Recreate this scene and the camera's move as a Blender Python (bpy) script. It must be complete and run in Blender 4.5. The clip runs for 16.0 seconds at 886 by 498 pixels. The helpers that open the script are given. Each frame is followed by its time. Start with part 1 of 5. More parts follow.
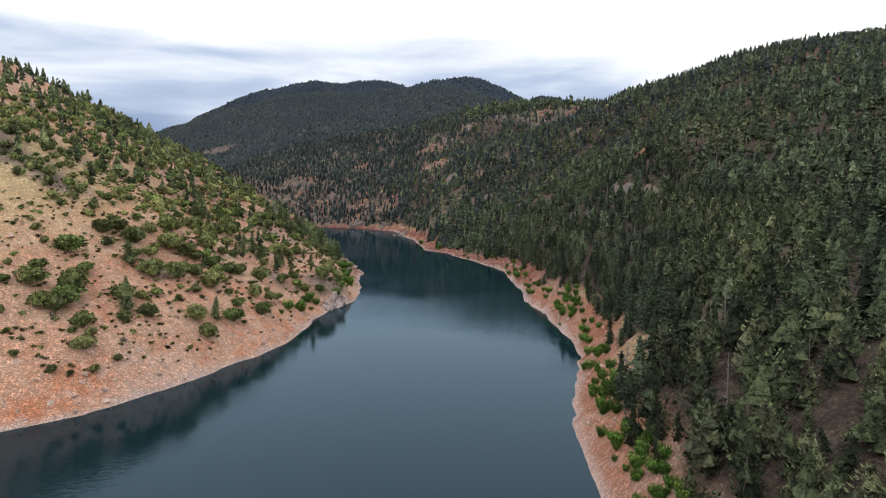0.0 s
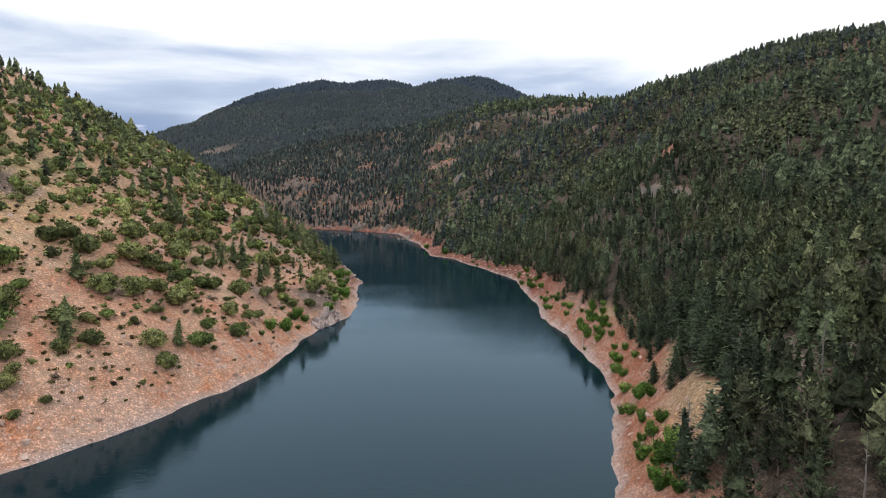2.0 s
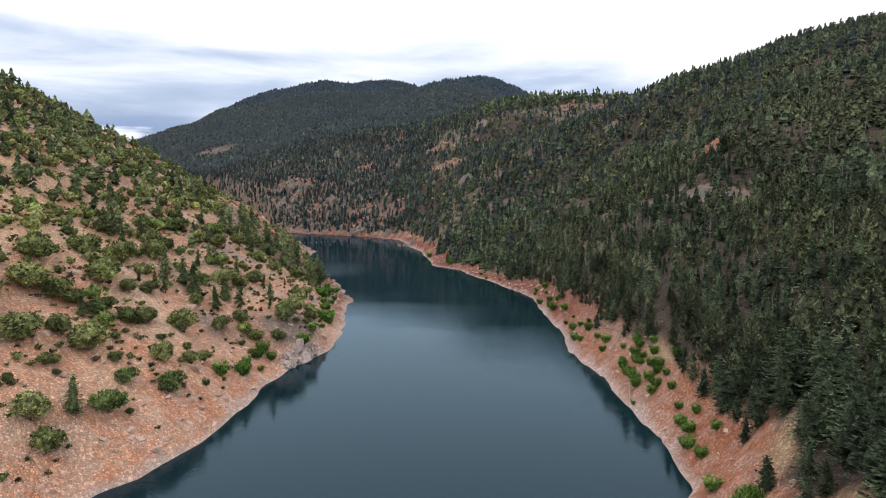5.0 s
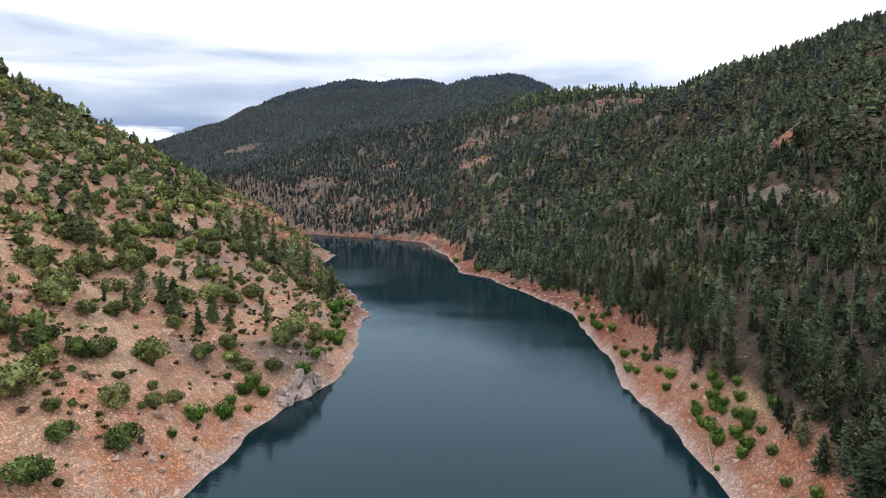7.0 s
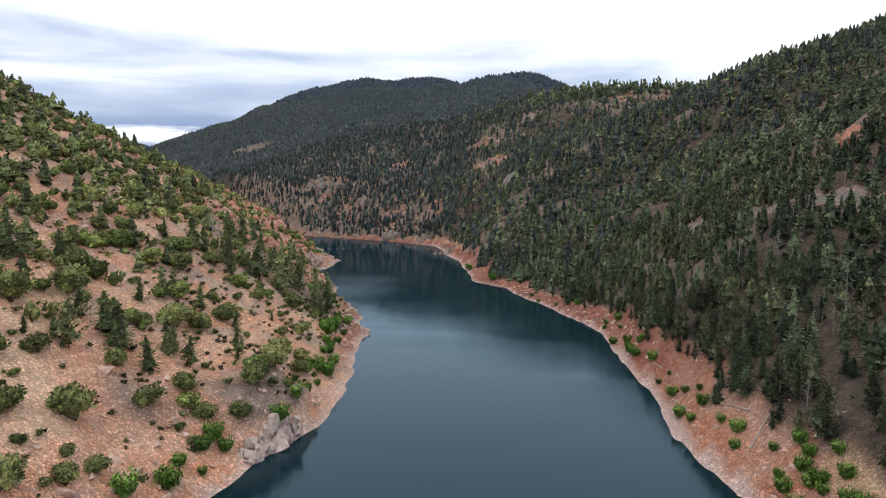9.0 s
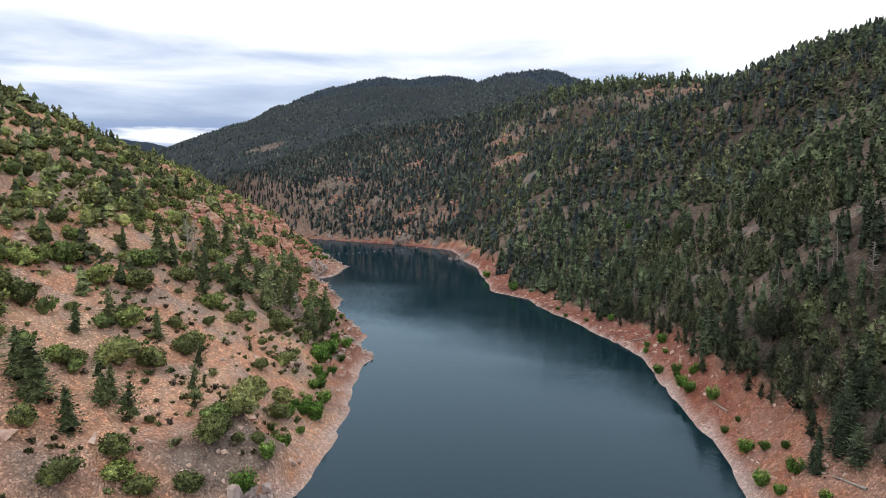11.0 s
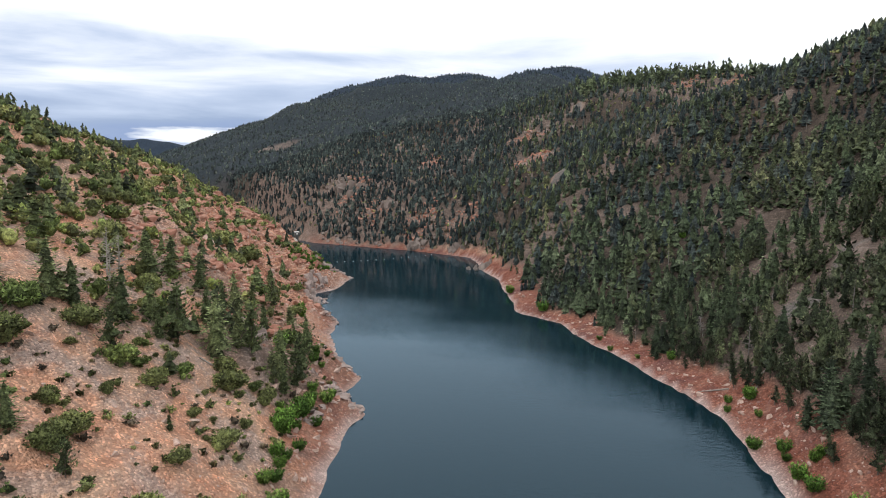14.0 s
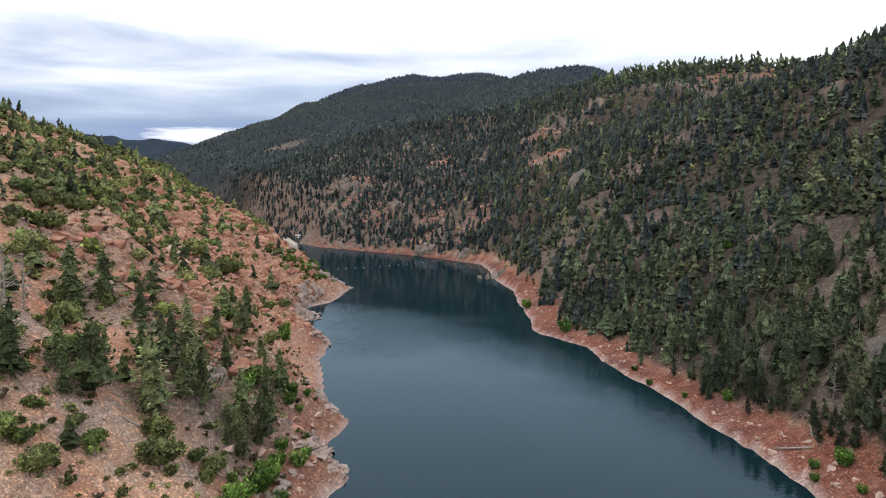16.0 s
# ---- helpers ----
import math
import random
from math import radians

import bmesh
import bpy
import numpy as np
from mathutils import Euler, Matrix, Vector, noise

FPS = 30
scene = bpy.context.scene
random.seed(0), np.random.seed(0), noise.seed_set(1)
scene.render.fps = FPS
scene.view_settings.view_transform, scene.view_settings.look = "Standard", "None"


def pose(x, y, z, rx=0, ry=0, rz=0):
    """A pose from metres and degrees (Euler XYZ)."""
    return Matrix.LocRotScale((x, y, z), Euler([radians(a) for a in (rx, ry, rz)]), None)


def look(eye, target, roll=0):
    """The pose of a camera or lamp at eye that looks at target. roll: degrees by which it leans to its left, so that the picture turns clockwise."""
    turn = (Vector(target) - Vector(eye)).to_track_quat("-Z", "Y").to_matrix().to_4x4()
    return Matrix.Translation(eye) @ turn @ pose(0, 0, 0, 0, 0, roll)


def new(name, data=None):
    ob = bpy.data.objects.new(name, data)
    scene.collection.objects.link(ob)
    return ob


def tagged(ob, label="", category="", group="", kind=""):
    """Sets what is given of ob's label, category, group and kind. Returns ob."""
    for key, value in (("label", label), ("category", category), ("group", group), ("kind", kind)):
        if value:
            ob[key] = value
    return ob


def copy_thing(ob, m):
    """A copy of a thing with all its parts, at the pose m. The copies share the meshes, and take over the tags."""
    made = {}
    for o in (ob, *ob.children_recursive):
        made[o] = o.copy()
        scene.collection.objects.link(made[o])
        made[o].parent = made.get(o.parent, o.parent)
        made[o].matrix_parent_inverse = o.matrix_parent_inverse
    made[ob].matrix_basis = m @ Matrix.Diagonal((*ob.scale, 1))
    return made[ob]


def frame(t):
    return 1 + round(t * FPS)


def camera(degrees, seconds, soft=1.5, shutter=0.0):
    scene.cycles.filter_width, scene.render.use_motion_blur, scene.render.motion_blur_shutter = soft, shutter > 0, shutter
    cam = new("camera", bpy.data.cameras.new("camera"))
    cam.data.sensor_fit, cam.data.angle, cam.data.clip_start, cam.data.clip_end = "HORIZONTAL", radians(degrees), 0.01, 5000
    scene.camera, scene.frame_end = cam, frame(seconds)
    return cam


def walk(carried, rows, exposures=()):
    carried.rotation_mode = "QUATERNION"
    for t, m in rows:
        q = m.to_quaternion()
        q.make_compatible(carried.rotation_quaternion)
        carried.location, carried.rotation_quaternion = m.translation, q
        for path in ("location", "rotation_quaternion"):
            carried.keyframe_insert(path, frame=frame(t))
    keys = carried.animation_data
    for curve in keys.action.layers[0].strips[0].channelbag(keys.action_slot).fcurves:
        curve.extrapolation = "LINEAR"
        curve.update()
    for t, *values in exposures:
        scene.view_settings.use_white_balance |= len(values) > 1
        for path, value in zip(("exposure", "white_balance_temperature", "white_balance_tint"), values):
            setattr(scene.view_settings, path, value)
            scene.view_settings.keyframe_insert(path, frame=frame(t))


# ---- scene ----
cam = camera(67.6, 16.0, soft=0.7)
PATH = [
    (0, (3.507, 0.134, 41.012), (3.446, 2.122, 40.798), -0.2),
    (0.5, (3.446, 6.469, 41.015), (3.377, 8.457, 40.802), -0.1),
    (1, (3.344, 12.815, 41.029), (3.269, 14.802, 40.816), -0.2),
    (1.5, (3.171, 19.09, 41.022), (3.091, 21.077, 40.809), -0.2),
    (2, (2.998, 25.402, 41.013), (2.915, 27.389, 40.8), -0.1),
    (2.5, (2.813, 31.681, 40.975), (2.727, 33.668, 40.763), -0.1),
    (3, (2.66, 38.15, 40.916), (2.57, 40.136, 40.704), -0.1),
    (3.2, (2.589, 40.719, 40.903), (2.498, 42.705, 40.692), -0.2),
    (5.3, (1.656, 67.373, 40.537), (1.553, 69.359, 40.329), -0.1),
    (5.5, (1.541, 69.93, 40.527), (1.431, 71.916, 40.317), -0.1),
    (6, (1.232, 76.397, 40.499), (1.084, 78.38, 40.289), -0.1),
    (6.5, (0.875, 82.783, 40.532), (0.706, 84.765, 40.323), -0.1),
    (7, (0.47, 89.198, 40.608), (0.288, 91.178, 40.398), -0.1),
    (7.5, (0.044, 95.401, 40.623), (-0.149, 97.381, 40.413), -0.1),
    (8, (-0.293, 101.555, 40.657), (-0.496, 103.533, 40.447), -0.1),
    (8.5, (-0.582, 107.54, 40.71), (-0.795, 109.517, 40.499), -0.1),
    (9, (-1.013, 113.608, 40.709), (-1.236, 115.584, 40.498), -0.0),
    (9.2, (-1.195, 116.034, 40.705), (-1.422, 118.01, 40.496), 0.0),
    (11.3, (-3.236, 141.379, 40.711), (-3.518, 143.347, 40.499), -0.2),
    (11.5, (-3.489, 143.843, 40.722), (-3.774, 145.811, 40.512), -0.1),
    (12, (-4.22, 150.095, 40.771), (-4.513, 152.062, 40.56), -0.2),
    (12.5, (-4.948, 156.258, 40.802), (-5.249, 158.224, 40.591), -0.2),
    (13, (-5.579, 162.446, 40.786), (-5.89, 164.41, 40.573), -0.2),
    (13.5, (-6.219, 168.574, 40.754), (-6.54, 170.536, 40.542), -0.3),
    (14, (-6.909, 174.8, 40.762), (-7.244, 176.76, 40.549), -0.3),
    (14.5, (-7.662, 180.91, 40.784), (-8.01, 182.868, 40.572), -0.3),
    (15, (-8.558, 187.12, 40.816), (-8.915, 189.076, 40.604), -0.2),
    (15.5, (-9.455, 193.2, 40.807), (-9.817, 195.156, 40.594), -0.2),
    (16, (-10.356, 199.313, 40.806), (-10.723, 201.268, 40.594), -0.2),
]
EXPOSURES = [(0, -0.06), (3, -0.02), (6, 0.06), (16, 0.05)]
walk(cam, [(t, look(eye, target, roll)) for t, eye, target, roll in PATH], EXPOSURES)

# ---- sky and sun: a bright overcast day ----
world = bpy.data.worlds.new("sky")
scene.world = world
world.use_nodes = True
wn, wl = world.node_tree.nodes, world.node_tree.links
wn.clear()
w_out = wn.new("ShaderNodeOutputWorld")
w_bg = wn.new("ShaderNodeBackground")
w_sky = wn.new("ShaderNodeTexSky")
w_sky.sky_type = "NISHITA"
w_sky.sun_disc = False
w_sky.sun_elevation = radians(52)
w_sky.sun_rotation = radians(200)
w_bg.inputs["Strength"].default_value = 0.10
w_co = wn.new("ShaderNodeTexCoord")
w_sep = wn.new("ShaderNodeSeparateXYZ")
wl.new(w_co.outputs["Generated"], w_sep.inputs[0])
w_map = wn.new("ShaderNodeMapping")
w_map.inputs["Scale"].default_value = (1.6, 1.6, 11.0)
wl.new(w_co.outputs["Generated"], w_map.inputs[0])
w_noise = wn.new("ShaderNodeTexNoise")
w_noise.inputs["Scale"].default_value = 1.7
w_noise.inputs["Detail"].default_value = 7
w_noise.inputs["Roughness"].default_value = 0.52
w_noise.inputs["Distortion"].default_value = 0.3
wl.new(w_map.outputs[0], w_noise.inputs["Vector"])
# elevation, wavered by the cloud noise: a clear strip at the horizon, a grey-blue deck over it, then bright overcast
w_big = wn.new("ShaderNodeTexNoise")
w_big.inputs["Scale"].default_value = 1.1
w_big.inputs["Detail"].default_value = 2
wl.new(w_map.outputs[0], w_big.inputs["Vector"])
w_sum = wn.new("ShaderNodeMath")
w_sum.operation = "ADD"
wl.new(w_noise.outputs["Fac"], w_sum.inputs[0])
wl.new(w_big.outputs["Fac"], w_sum.inputs[1])
w_add = wn.new("ShaderNodeMath")
w_add.operation = "MULTIPLY_ADD"
w_add.inputs[1].default_value = 0.21
wl.new(w_sum.outputs[0], w_add.inputs[0])
w_side = wn.new("ShaderNodeMath")  # the deck thins out towards +x
w_side.operation = "MULTIPLY_ADD"
w_side.inputs[1].default_value = 0.032
wl.new(w_sep.outputs["X"], w_side.inputs[0])
wl.new(w_sep.outputs["Z"], w_side.inputs[2])
wl.new(w_side.outputs[0], w_add.inputs[2])
w_ramp = wn.new("ShaderNodeValToRGB")
els = w_ramp.color_ramp.elements
SKY = [(0.21, (11.0, 11.3, 11.6)), (0.237, (10.6, 11.0, 11.6)), (0.25, (3.1, 4.1, 6.6)), (0.285, (3.7, 4.7, 6.8)), (0.322, (6.0, 7.0, 9.0)), (0.35, (9.2, 9.8, 10.9)), (0.39, (13.0, 13.1, 13.3))]
for i, (p, c) in enumerate(SKY):
    el = els[i] if i < 2 else els.new(p)
    el.position, el.color = p, (*c, 1)
wl.new(w_add.outputs[0], w_ramp.inputs[0])
w_mix = wn.new("ShaderNodeMix")
w_mix.data_type = "RGBA"
w_mix.inputs[0].default_value = 0.93
wl.new(w_sky.outputs[0], w_mix.inputs[6])
wl.new(w_ramp.outputs[0], w_mix.inputs[7])
wl.new(w_mix.outputs[2], w_bg.inputs["Color"])
wl.new(w_bg.outputs[0], w_out.inputs[0])

sun = new("sun", bpy.data.lights.new("sun", "SUN"))
sun.data.energy = 0.8
sun.data.angle = radians(14)
sun.data.color = (1.0, 0.95, 0.88)
sun.matrix_world = look((-60, -150, 260), (0, 0, 0))

# ---- the lie of the land ----
LEFT_SHORE = [(-150, 40), (-105, 85), (-72, 102), (-62.7, 110), (-54.4, 125), (-48.5, 140), (-44, 149), (-41.5, 161), (-39.7, 177), (-40, 188),
    (-38.7, 200), (-35.3, 209.5), (-33.5, 222), (-34.4, 234), (-35.5, 248), (-40, 271), (-39.8, 283), (-46.8, 291), (-46.2, 301.5), (-54.2, 313),
    (-65, 337), (-68, 353), (-81.5, 372), (-91.5, 394), (-87.5, 406), (-90, 434), (-104, 446), (-135, 480), (-170, 540), (-184, 566), (-500, 900)]
RIGHT_SHORE = [(22, 40), (21.5, 82), (21.5, 92), (23.4, 113), (26.7, 133), (30.5, 150), (31, 167), (28.6, 187), (27.8, 200), (24.3, 219),
    (24.8, 242), (22.9, 264), (21.6, 289), (18, 301), (13, 313), (9.2, 323), (0, 343), (-5, 360), (-17.7, 373), (-22, 398), (-27, 424), (-29, 438),
    (-38.5, 464), (-44, 490), (-50, 510), (-84, 537), (-128, 560), (-160, 577), (-418, 900)]
OFFSETS = np.array([0, 12, 35, 70, 110, 160, 230, 320, 450], float)  # metres from the shore


def section(y, *heights):
    """One cross-section of a hillside: its place along the lake and its heights at OFFSETS."""
    return (y, (0.0, *heights))


RIGHT = [
    section(40, 8.9, 21.1, 37.7, 54.8, 73.4, 95.8, 118.9, 147.4),
    section(100, 12.6, 23.1, 38.4, 54.9, 74.5, 97.6, 120.3, 148.3),
    section(150, 12.9, 24.8, 39.3, 55.4, 76.8, 99.7, 122.1, 150.1),
    section(195, 11.7, 25.0, 37.4, 51.6, 72.9, 97.9, 121.3, 149.4),
    section(240, 11.7, 29.8, 41.3, 52.0, 71.9, 97.5, 120.6, 148.3),
    section(285, 9.8, 31.4, 56.1, 66.7, 79.9, 101.9, 121.0, 147.0),
    section(320, 4.8, 21.7, 50.6, 74.1, 86.6, 105.1, 119.9, 144.0),
    section(365, 3.3, 14.8, 35.1, 60.3, 87.5, 109.4, 121.7, 140.1),
    section(410, 6.8, 21.4, 36.9, 56.1, 87.6, 115.8, 125.1, 138.7),
    section(450, 8.8, 26.6, 47.4, 65.6, 94.8, 120.5, 128.1, 139.1),
    section(485, 10.7, 32.0, 55.1, 74.6, 96.2, 117.2, 127.1, 139.2),
    section(515, 7.7, 28.6, 55.0, 73.4, 91.9, 111.2, 122.9, 137.4),
    section(545, 4.3, 13.7, 33.3, 57.7, 75.9, 95.5, 113.4, 129.2),
    section(577, 5.2, 14.8, 25.3, 38.5, 60.5, 78.6, 97.8, 116.4),
    section(620, 31.3, 38.8, 42.5, 47.6, 64.3, 91.9, 93.7, 108.2),
    section(680, 39.6, 49.5, 59.9, 63.0, 69.3, 96.4, 116.2, 106.9),
    section(740, 42.8, 51.5, 64.1, 76.5, 86.8, 97.0, 115.2, 119.7),
    section(800, 45.1, 53.4, 66.2, 80.1, 94.0, 105.5, 114.8, 125.4),
]
LEFT = [
    section(40, 7.0, 19.4, 36.1, 53.3, 73.1, 99.0, 130.6, 175.1),
    section(100, 4.8, 15.6, 35.7, 51.2, 67.6, 90.1, 118.1, 158.2),
    section(125, 10.3, 21.9, 39.0, 55.0, 69.8, 90.6, 116.7, 154.6),
    section(155, 10.0, 24.7, 43.1, 60.3, 75.6, 94.9, 118.9, 154.3),
    section(185, 9.7, 27.7, 47.2, 64.7, 81.1, 100.4, 122.6, 155.8),
    section(210, 8.8, 23.6, 47.7, 66.3, 83.8, 103.5, 124.3, 155.8),
    section(245, 9.1, 24.7, 47.2, 68.9, 88.8, 107.8, 126.5, 156.4),
    section(280, 9.3, 25.0, 45.5, 70.3, 92.7, 110.1, 127.2, 157.0),
    section(310, 10.6, 29.1, 48.1, 69.6, 93.1, 110.6, 127.7, 158.9),
    section(350, 9.7, 25.0, 44.8, 64.4, 87.5, 106.4, 125.9, 160.2),
    section(390, 11.1, 27.6, 46.2, 64.2, 83.3, 101.0, 124.5, 163.0),
    section(430, 8.1, 23.1, 41.2, 55.5, 71.7, 89.9, 116.5, 158.2),
    section(470, 9.6, 27.6, 46.1, 54.9, 68.7, 90.3, 120.4, 165.4),
    section(520, 8.5, 22.4, 36.6, 48.7, 65.3, 90.1, 122.9, 170.6),
    section(570, 4.7, 14.7, 28.4, 44.1, 63.2, 89.8, 124.3, 174.1),
]


FAR_RIDGES = {
    "range": [(-702, 1357, 22), (-566, 1290, 82), (-521, 1406, 136), (-490, 1527, 192), (-500, 1742, 254), (-400, 1790, 266), (-282, 1860, 282), (-125, 1900, 272), (-72, 2110, 338),
              (20, 2300, 372), (85, 2320, 330), (157, 2350, 290), (267, 2450, 328), (700, 2700, 300)],
    "dome": [(-800, 2380, 300), (-690, 2400, 352), (-560, 2466, 392), (-395, 2564, 414), (-290, 2590, 404), (-175, 2620, 372), (-60, 2700, 300)],
    "spur": [(-60, 1600, 235), (-150, 1330, 185), (-250, 1172, 138), (-330, 1040, 88), (-380, 900, 40)],
    "mesa": [(-3300, 2900, 280), (-2450, 3370, 272), (-2110, 3550, 254), (-1900, 3700, 150)],
    "back": [(500, 900, 130), (900, 1500, 220), (1500, 2500, 300)],
}
FAR_SLOPES = {"range": 0.42, "dome": 0.5, "spur": 0.34, "mesa": 0.6, "back": 0.2}


def hash2(ix, iy, seed):
    h = (ix.astype(np.int64) * 374761393 + iy.astype(np.int64) * 668265263 + seed * 974711) & 0x7FFFFFFF
    h = ((h ^ (h >> 13)) * 1274126177) & 0x7FFFFFFF
    return ((h ^ (h >> 16)) & 0xFFFF) / 65535.0


def vnoise(x, y, seed=0):
    """Smooth noise of 0 to 1 over a unit lattice."""
    ix, iy = np.floor(x), np.floor(y)
    fx, fy = x - ix, y - iy
    fx, fy = fx * fx * (3 - 2 * fx), fy * fy * (3 - 2 * fy)
    a, b = hash2(ix, iy, seed), hash2(ix + 1, iy, seed)
    c, d = hash2(ix, iy + 1, seed), hash2(ix + 1, iy + 1, seed)
    return (a * (1 - fx) + b * fx) * (1 - fy) + (c * (1 - fx) + d * fx) * fy


def fbm(x, y, seed=0, octaves=4):
    total, amp, norm = 0, 1.0, 0
    for i in range(octaves):
        total = total + amp * vnoise(x * 2 ** i + 17.3 * i, y * 2 ** i - 9.1 * i, seed + i)
        norm += amp
        amp *= 0.5
    return total / norm


def smooth(a, b, v):
    t = np.clip((v - a) / (b - a), 0, 1)
    return t * t * (3 - 2 * t)


def shore_x(line, y):
    return np.interp(y, [p[1] for p in line], [p[0] for p in line])


def cubic(p0, p1, p2, p3, t):
    return p1 + 0.5 * t * (p2 - p0 + t * (2 * p0 - 5 * p1 + 4 * p2 - p3 + t * (3 * (p1 - p2) + p3 - p0)))


def hillside(table, d, y):
    """Height at d metres from the shore, between the cross-sections."""
    ys = np.array([r[0] for r in table], float)
    hs = np.array([r[1] for r in table], float)
    v = np.interp(y, ys, np.arange(len(ys)))
    u = np.interp(d, OFFSETS, np.arange(len(OFFSETS)))
    j = np.clip(np.floor(v).astype(int), 0, len(ys) - 2)
    i = np.clip(np.floor(u).astype(int), 0, len(OFFSETS) - 2)
    tv, tu = v - j, u - i
    rows = []
    for k in (-1, 0, 1, 2):
        jj = np.clip(j + k, 0, len(ys) - 1)
        q = [hs[jj, np.clip(i + m, 0, len(OFFSETS) - 1)] for m in (-1, 0, 1, 2)]
        q[0] = np.where(i == 0, -q[2], q[0])
        rows.append(cubic(*q, tu))
    return cubic(*rows, tv)


def far_height(x, y):
    total = np.exp(np.full_like(x, 22.0) / 16)
    for name, line in FAR_RIDGES.items():
        best = np.full_like(x, -900.0)
        for (ax, ay, az), (bx, by, bz) in zip(line[:-1], line[1:]):
            t = np.clip(((x - ax) * (bx - ax) + (y - ay) * (by - ay)) / ((bx - ax) ** 2 + (by - ay) ** 2), 0, 1)
            dist = np.hypot(x - ax - t * (bx - ax), y - ay - t * (by - ay))
            best = np.maximum(best, az + t * (bz - az) - FAR_SLOPES[name] * (np.sqrt(dist * dist + 900) - 30))
        total = total + np.exp(np.clip(best, -900, 900) / 16)
    return 16 * np.log(total)


def shore_gap(x, y):
    """Metres inland of the nearer shore, left and right; both negative on the water."""
    wob = (fbm(x / 9, y / 9, 5, 2) - 0.5) * 1.7 + (fbm(x / 2.6, y / 2.6, 6, 2) - 0.5) * 0.8
    return shore_x(LEFT_SHORE, y) - x + wob, x - shore_x(RIGHT_SHORE, y) + wob


def rockiness(x, y):
    """0 to 1: how much bare crag breaks through."""
    r = 0.25 + 0 * x
    r = np.maximum(r, smooth(300, 350, y) * smooth(-60, -75, x) * smooth(-175, -140, x) * smooth(480, 440, y))
    r = np.maximum(r, smooth(520, 545, y) * smooth(-60, -95, x) * smooth(700, 640, y) * 0.9)
    r = np.maximum(r, smooth(470, 540, y) * smooth(800, 700, y) * smooth(0.4, 0.6, fbm(x / 35, y / 35, 33, 3)) * 0.85)
    r = np.maximum(r, smooth(0.55, 0.72, fbm(x / 60, y / 60, 31, 3)) * 0.8)
    return r


def bluff(dl, y):
    """A short rock face that drops straight into the water."""
    return smooth(202, 206, y) * smooth(224, 219, y) * smooth(0.7, 2.0, dl) * smooth(16, 7, dl)


def height(x, y):
    x, y = np.asarray(x, float), np.asarray(y, float)
    dl, dr = shore_gap(x, y)
    hl, hr = hillside(LEFT, np.maximum(dl, 0), y), hillside(RIGHT, np.maximum(dr, 0), y)
    wet = np.minimum(-dl, -dr)
    h = np.where(dl > 0, hl, np.where(dr > 0, hr, -np.minimum(0.3 * wet, 9)))
    land = np.maximum(dl, dr)
    up = smooth(4, 26, land)
    rk = rockiness(x, y)
    h = h + up * (fbm(x / 38, y / 38, 11, 4) - 0.5) * 7.0
    h = h + smooth(0, 10, land) * (fbm(x / 7, y / 7, 21, 4) - 0.5) * (1.0 + 2.6 * rk)
    crag = np.abs(fbm(x / 11 + y / 29, y / 13 - x / 40, 41, 4) - 0.5) * 2
    h = h + smooth(3, 16, land) * rk * (0.30 - crag) * 6.5
    # the crest of the far wooded hill carries taller trees on a lower brow
    h = h - 5.0 * np.exp(-((y - 688) / 42) ** 2) * smooth(5, 40, x)
    # broken ledges, one above the other, on the stony left slope
    ledge = smooth(285, 315, y) * smooth(475, 440, y) * smooth(3, 9, dl) * smooth(0.30, 0.5, fbm(x / 17, y / 17, 53, 3))
    q = h / 4.2 + 1.8 * fbm(x / 13, y / 13, 51, 4)
    s = q - np.floor(q)
    h = h + ledge * 4.2 * (smooth(0.6, 0.88, s) - s + 0.3)
    h = h + bluff(dl, y) * (2.8 + 1.6 * fbm(x / 2.2, y / 2.2, 47, 3))
    hf = far_height(x, y) + (fbm(x / 210, y / 210, 61, 5) - 0.5) * 22 + (0.2 - np.abs(fbm(x / 130, y / 130, 63, 4) - 0.5) * 2) * 34
    w = smooth(730, 880, y)
    return np.where(w > 0, h * (1 - w) + hf * w, h)


def spacing(lo, hi, step, end_lo, end_hi, grow):
    mid = list(np.arange(lo, hi, step))
    a, s = [lo], step
    while a[-1] > end_lo:
        s = min(s * grow, 24)
        a.append(a[-1] - s)
    b, s = [mid[-1]], step
    while b[-1] < end_hi:
        s = min(s * grow, 24)
        b.append(b[-1] + s)
    return np.array(a[:0:-1] + mid + b[1:])


GX = spacing(-130, 90, 1.8, -3600, 1500, 1.045)
GY = spacing(84, 420, 2.0, -300, 3900, 1.018)


def ground_z(x, y):
    """Height of the built ground sheet."""
    i = np.clip(np.searchsorted(GX, x) - 1, 0, len(GX) - 2)
    j = np.clip(np.searchsorted(GY, y) - 1, 0, len(GY) - 2)
    a, b = (x - GX[i]) / (GX[i + 1] - GX[i]), (y - GY[j]) / (GY[j + 1] - GY[j])
    return (gz[j, i] * (1 - a) + gz[j, i + 1] * a) * (1 - b) + (gz[j + 1, i] * (1 - a) + gz[j + 1, i + 1] * a) * b


gx, gy = np.meshgrid(GX, GY)
gz = height(gx, gy)

# ---- materials ----
def node_material(name):
    m = bpy.data.materials.new(name)
    m.use_nodes = True
    return m, m.node_tree.nodes, m.node_tree.links, m.node_tree.nodes["Principled BSDF"]


def coords(n, l, kind="Object", scale=(1, 1, 1)):
    c, mp = n.new("ShaderNodeTexCoord"), n.new("ShaderNodeMapping")
    mp.inputs["Scale"].default_value = scale
    l.new(c.outputs[kind], mp.inputs[0])
    return mp.outputs[0]


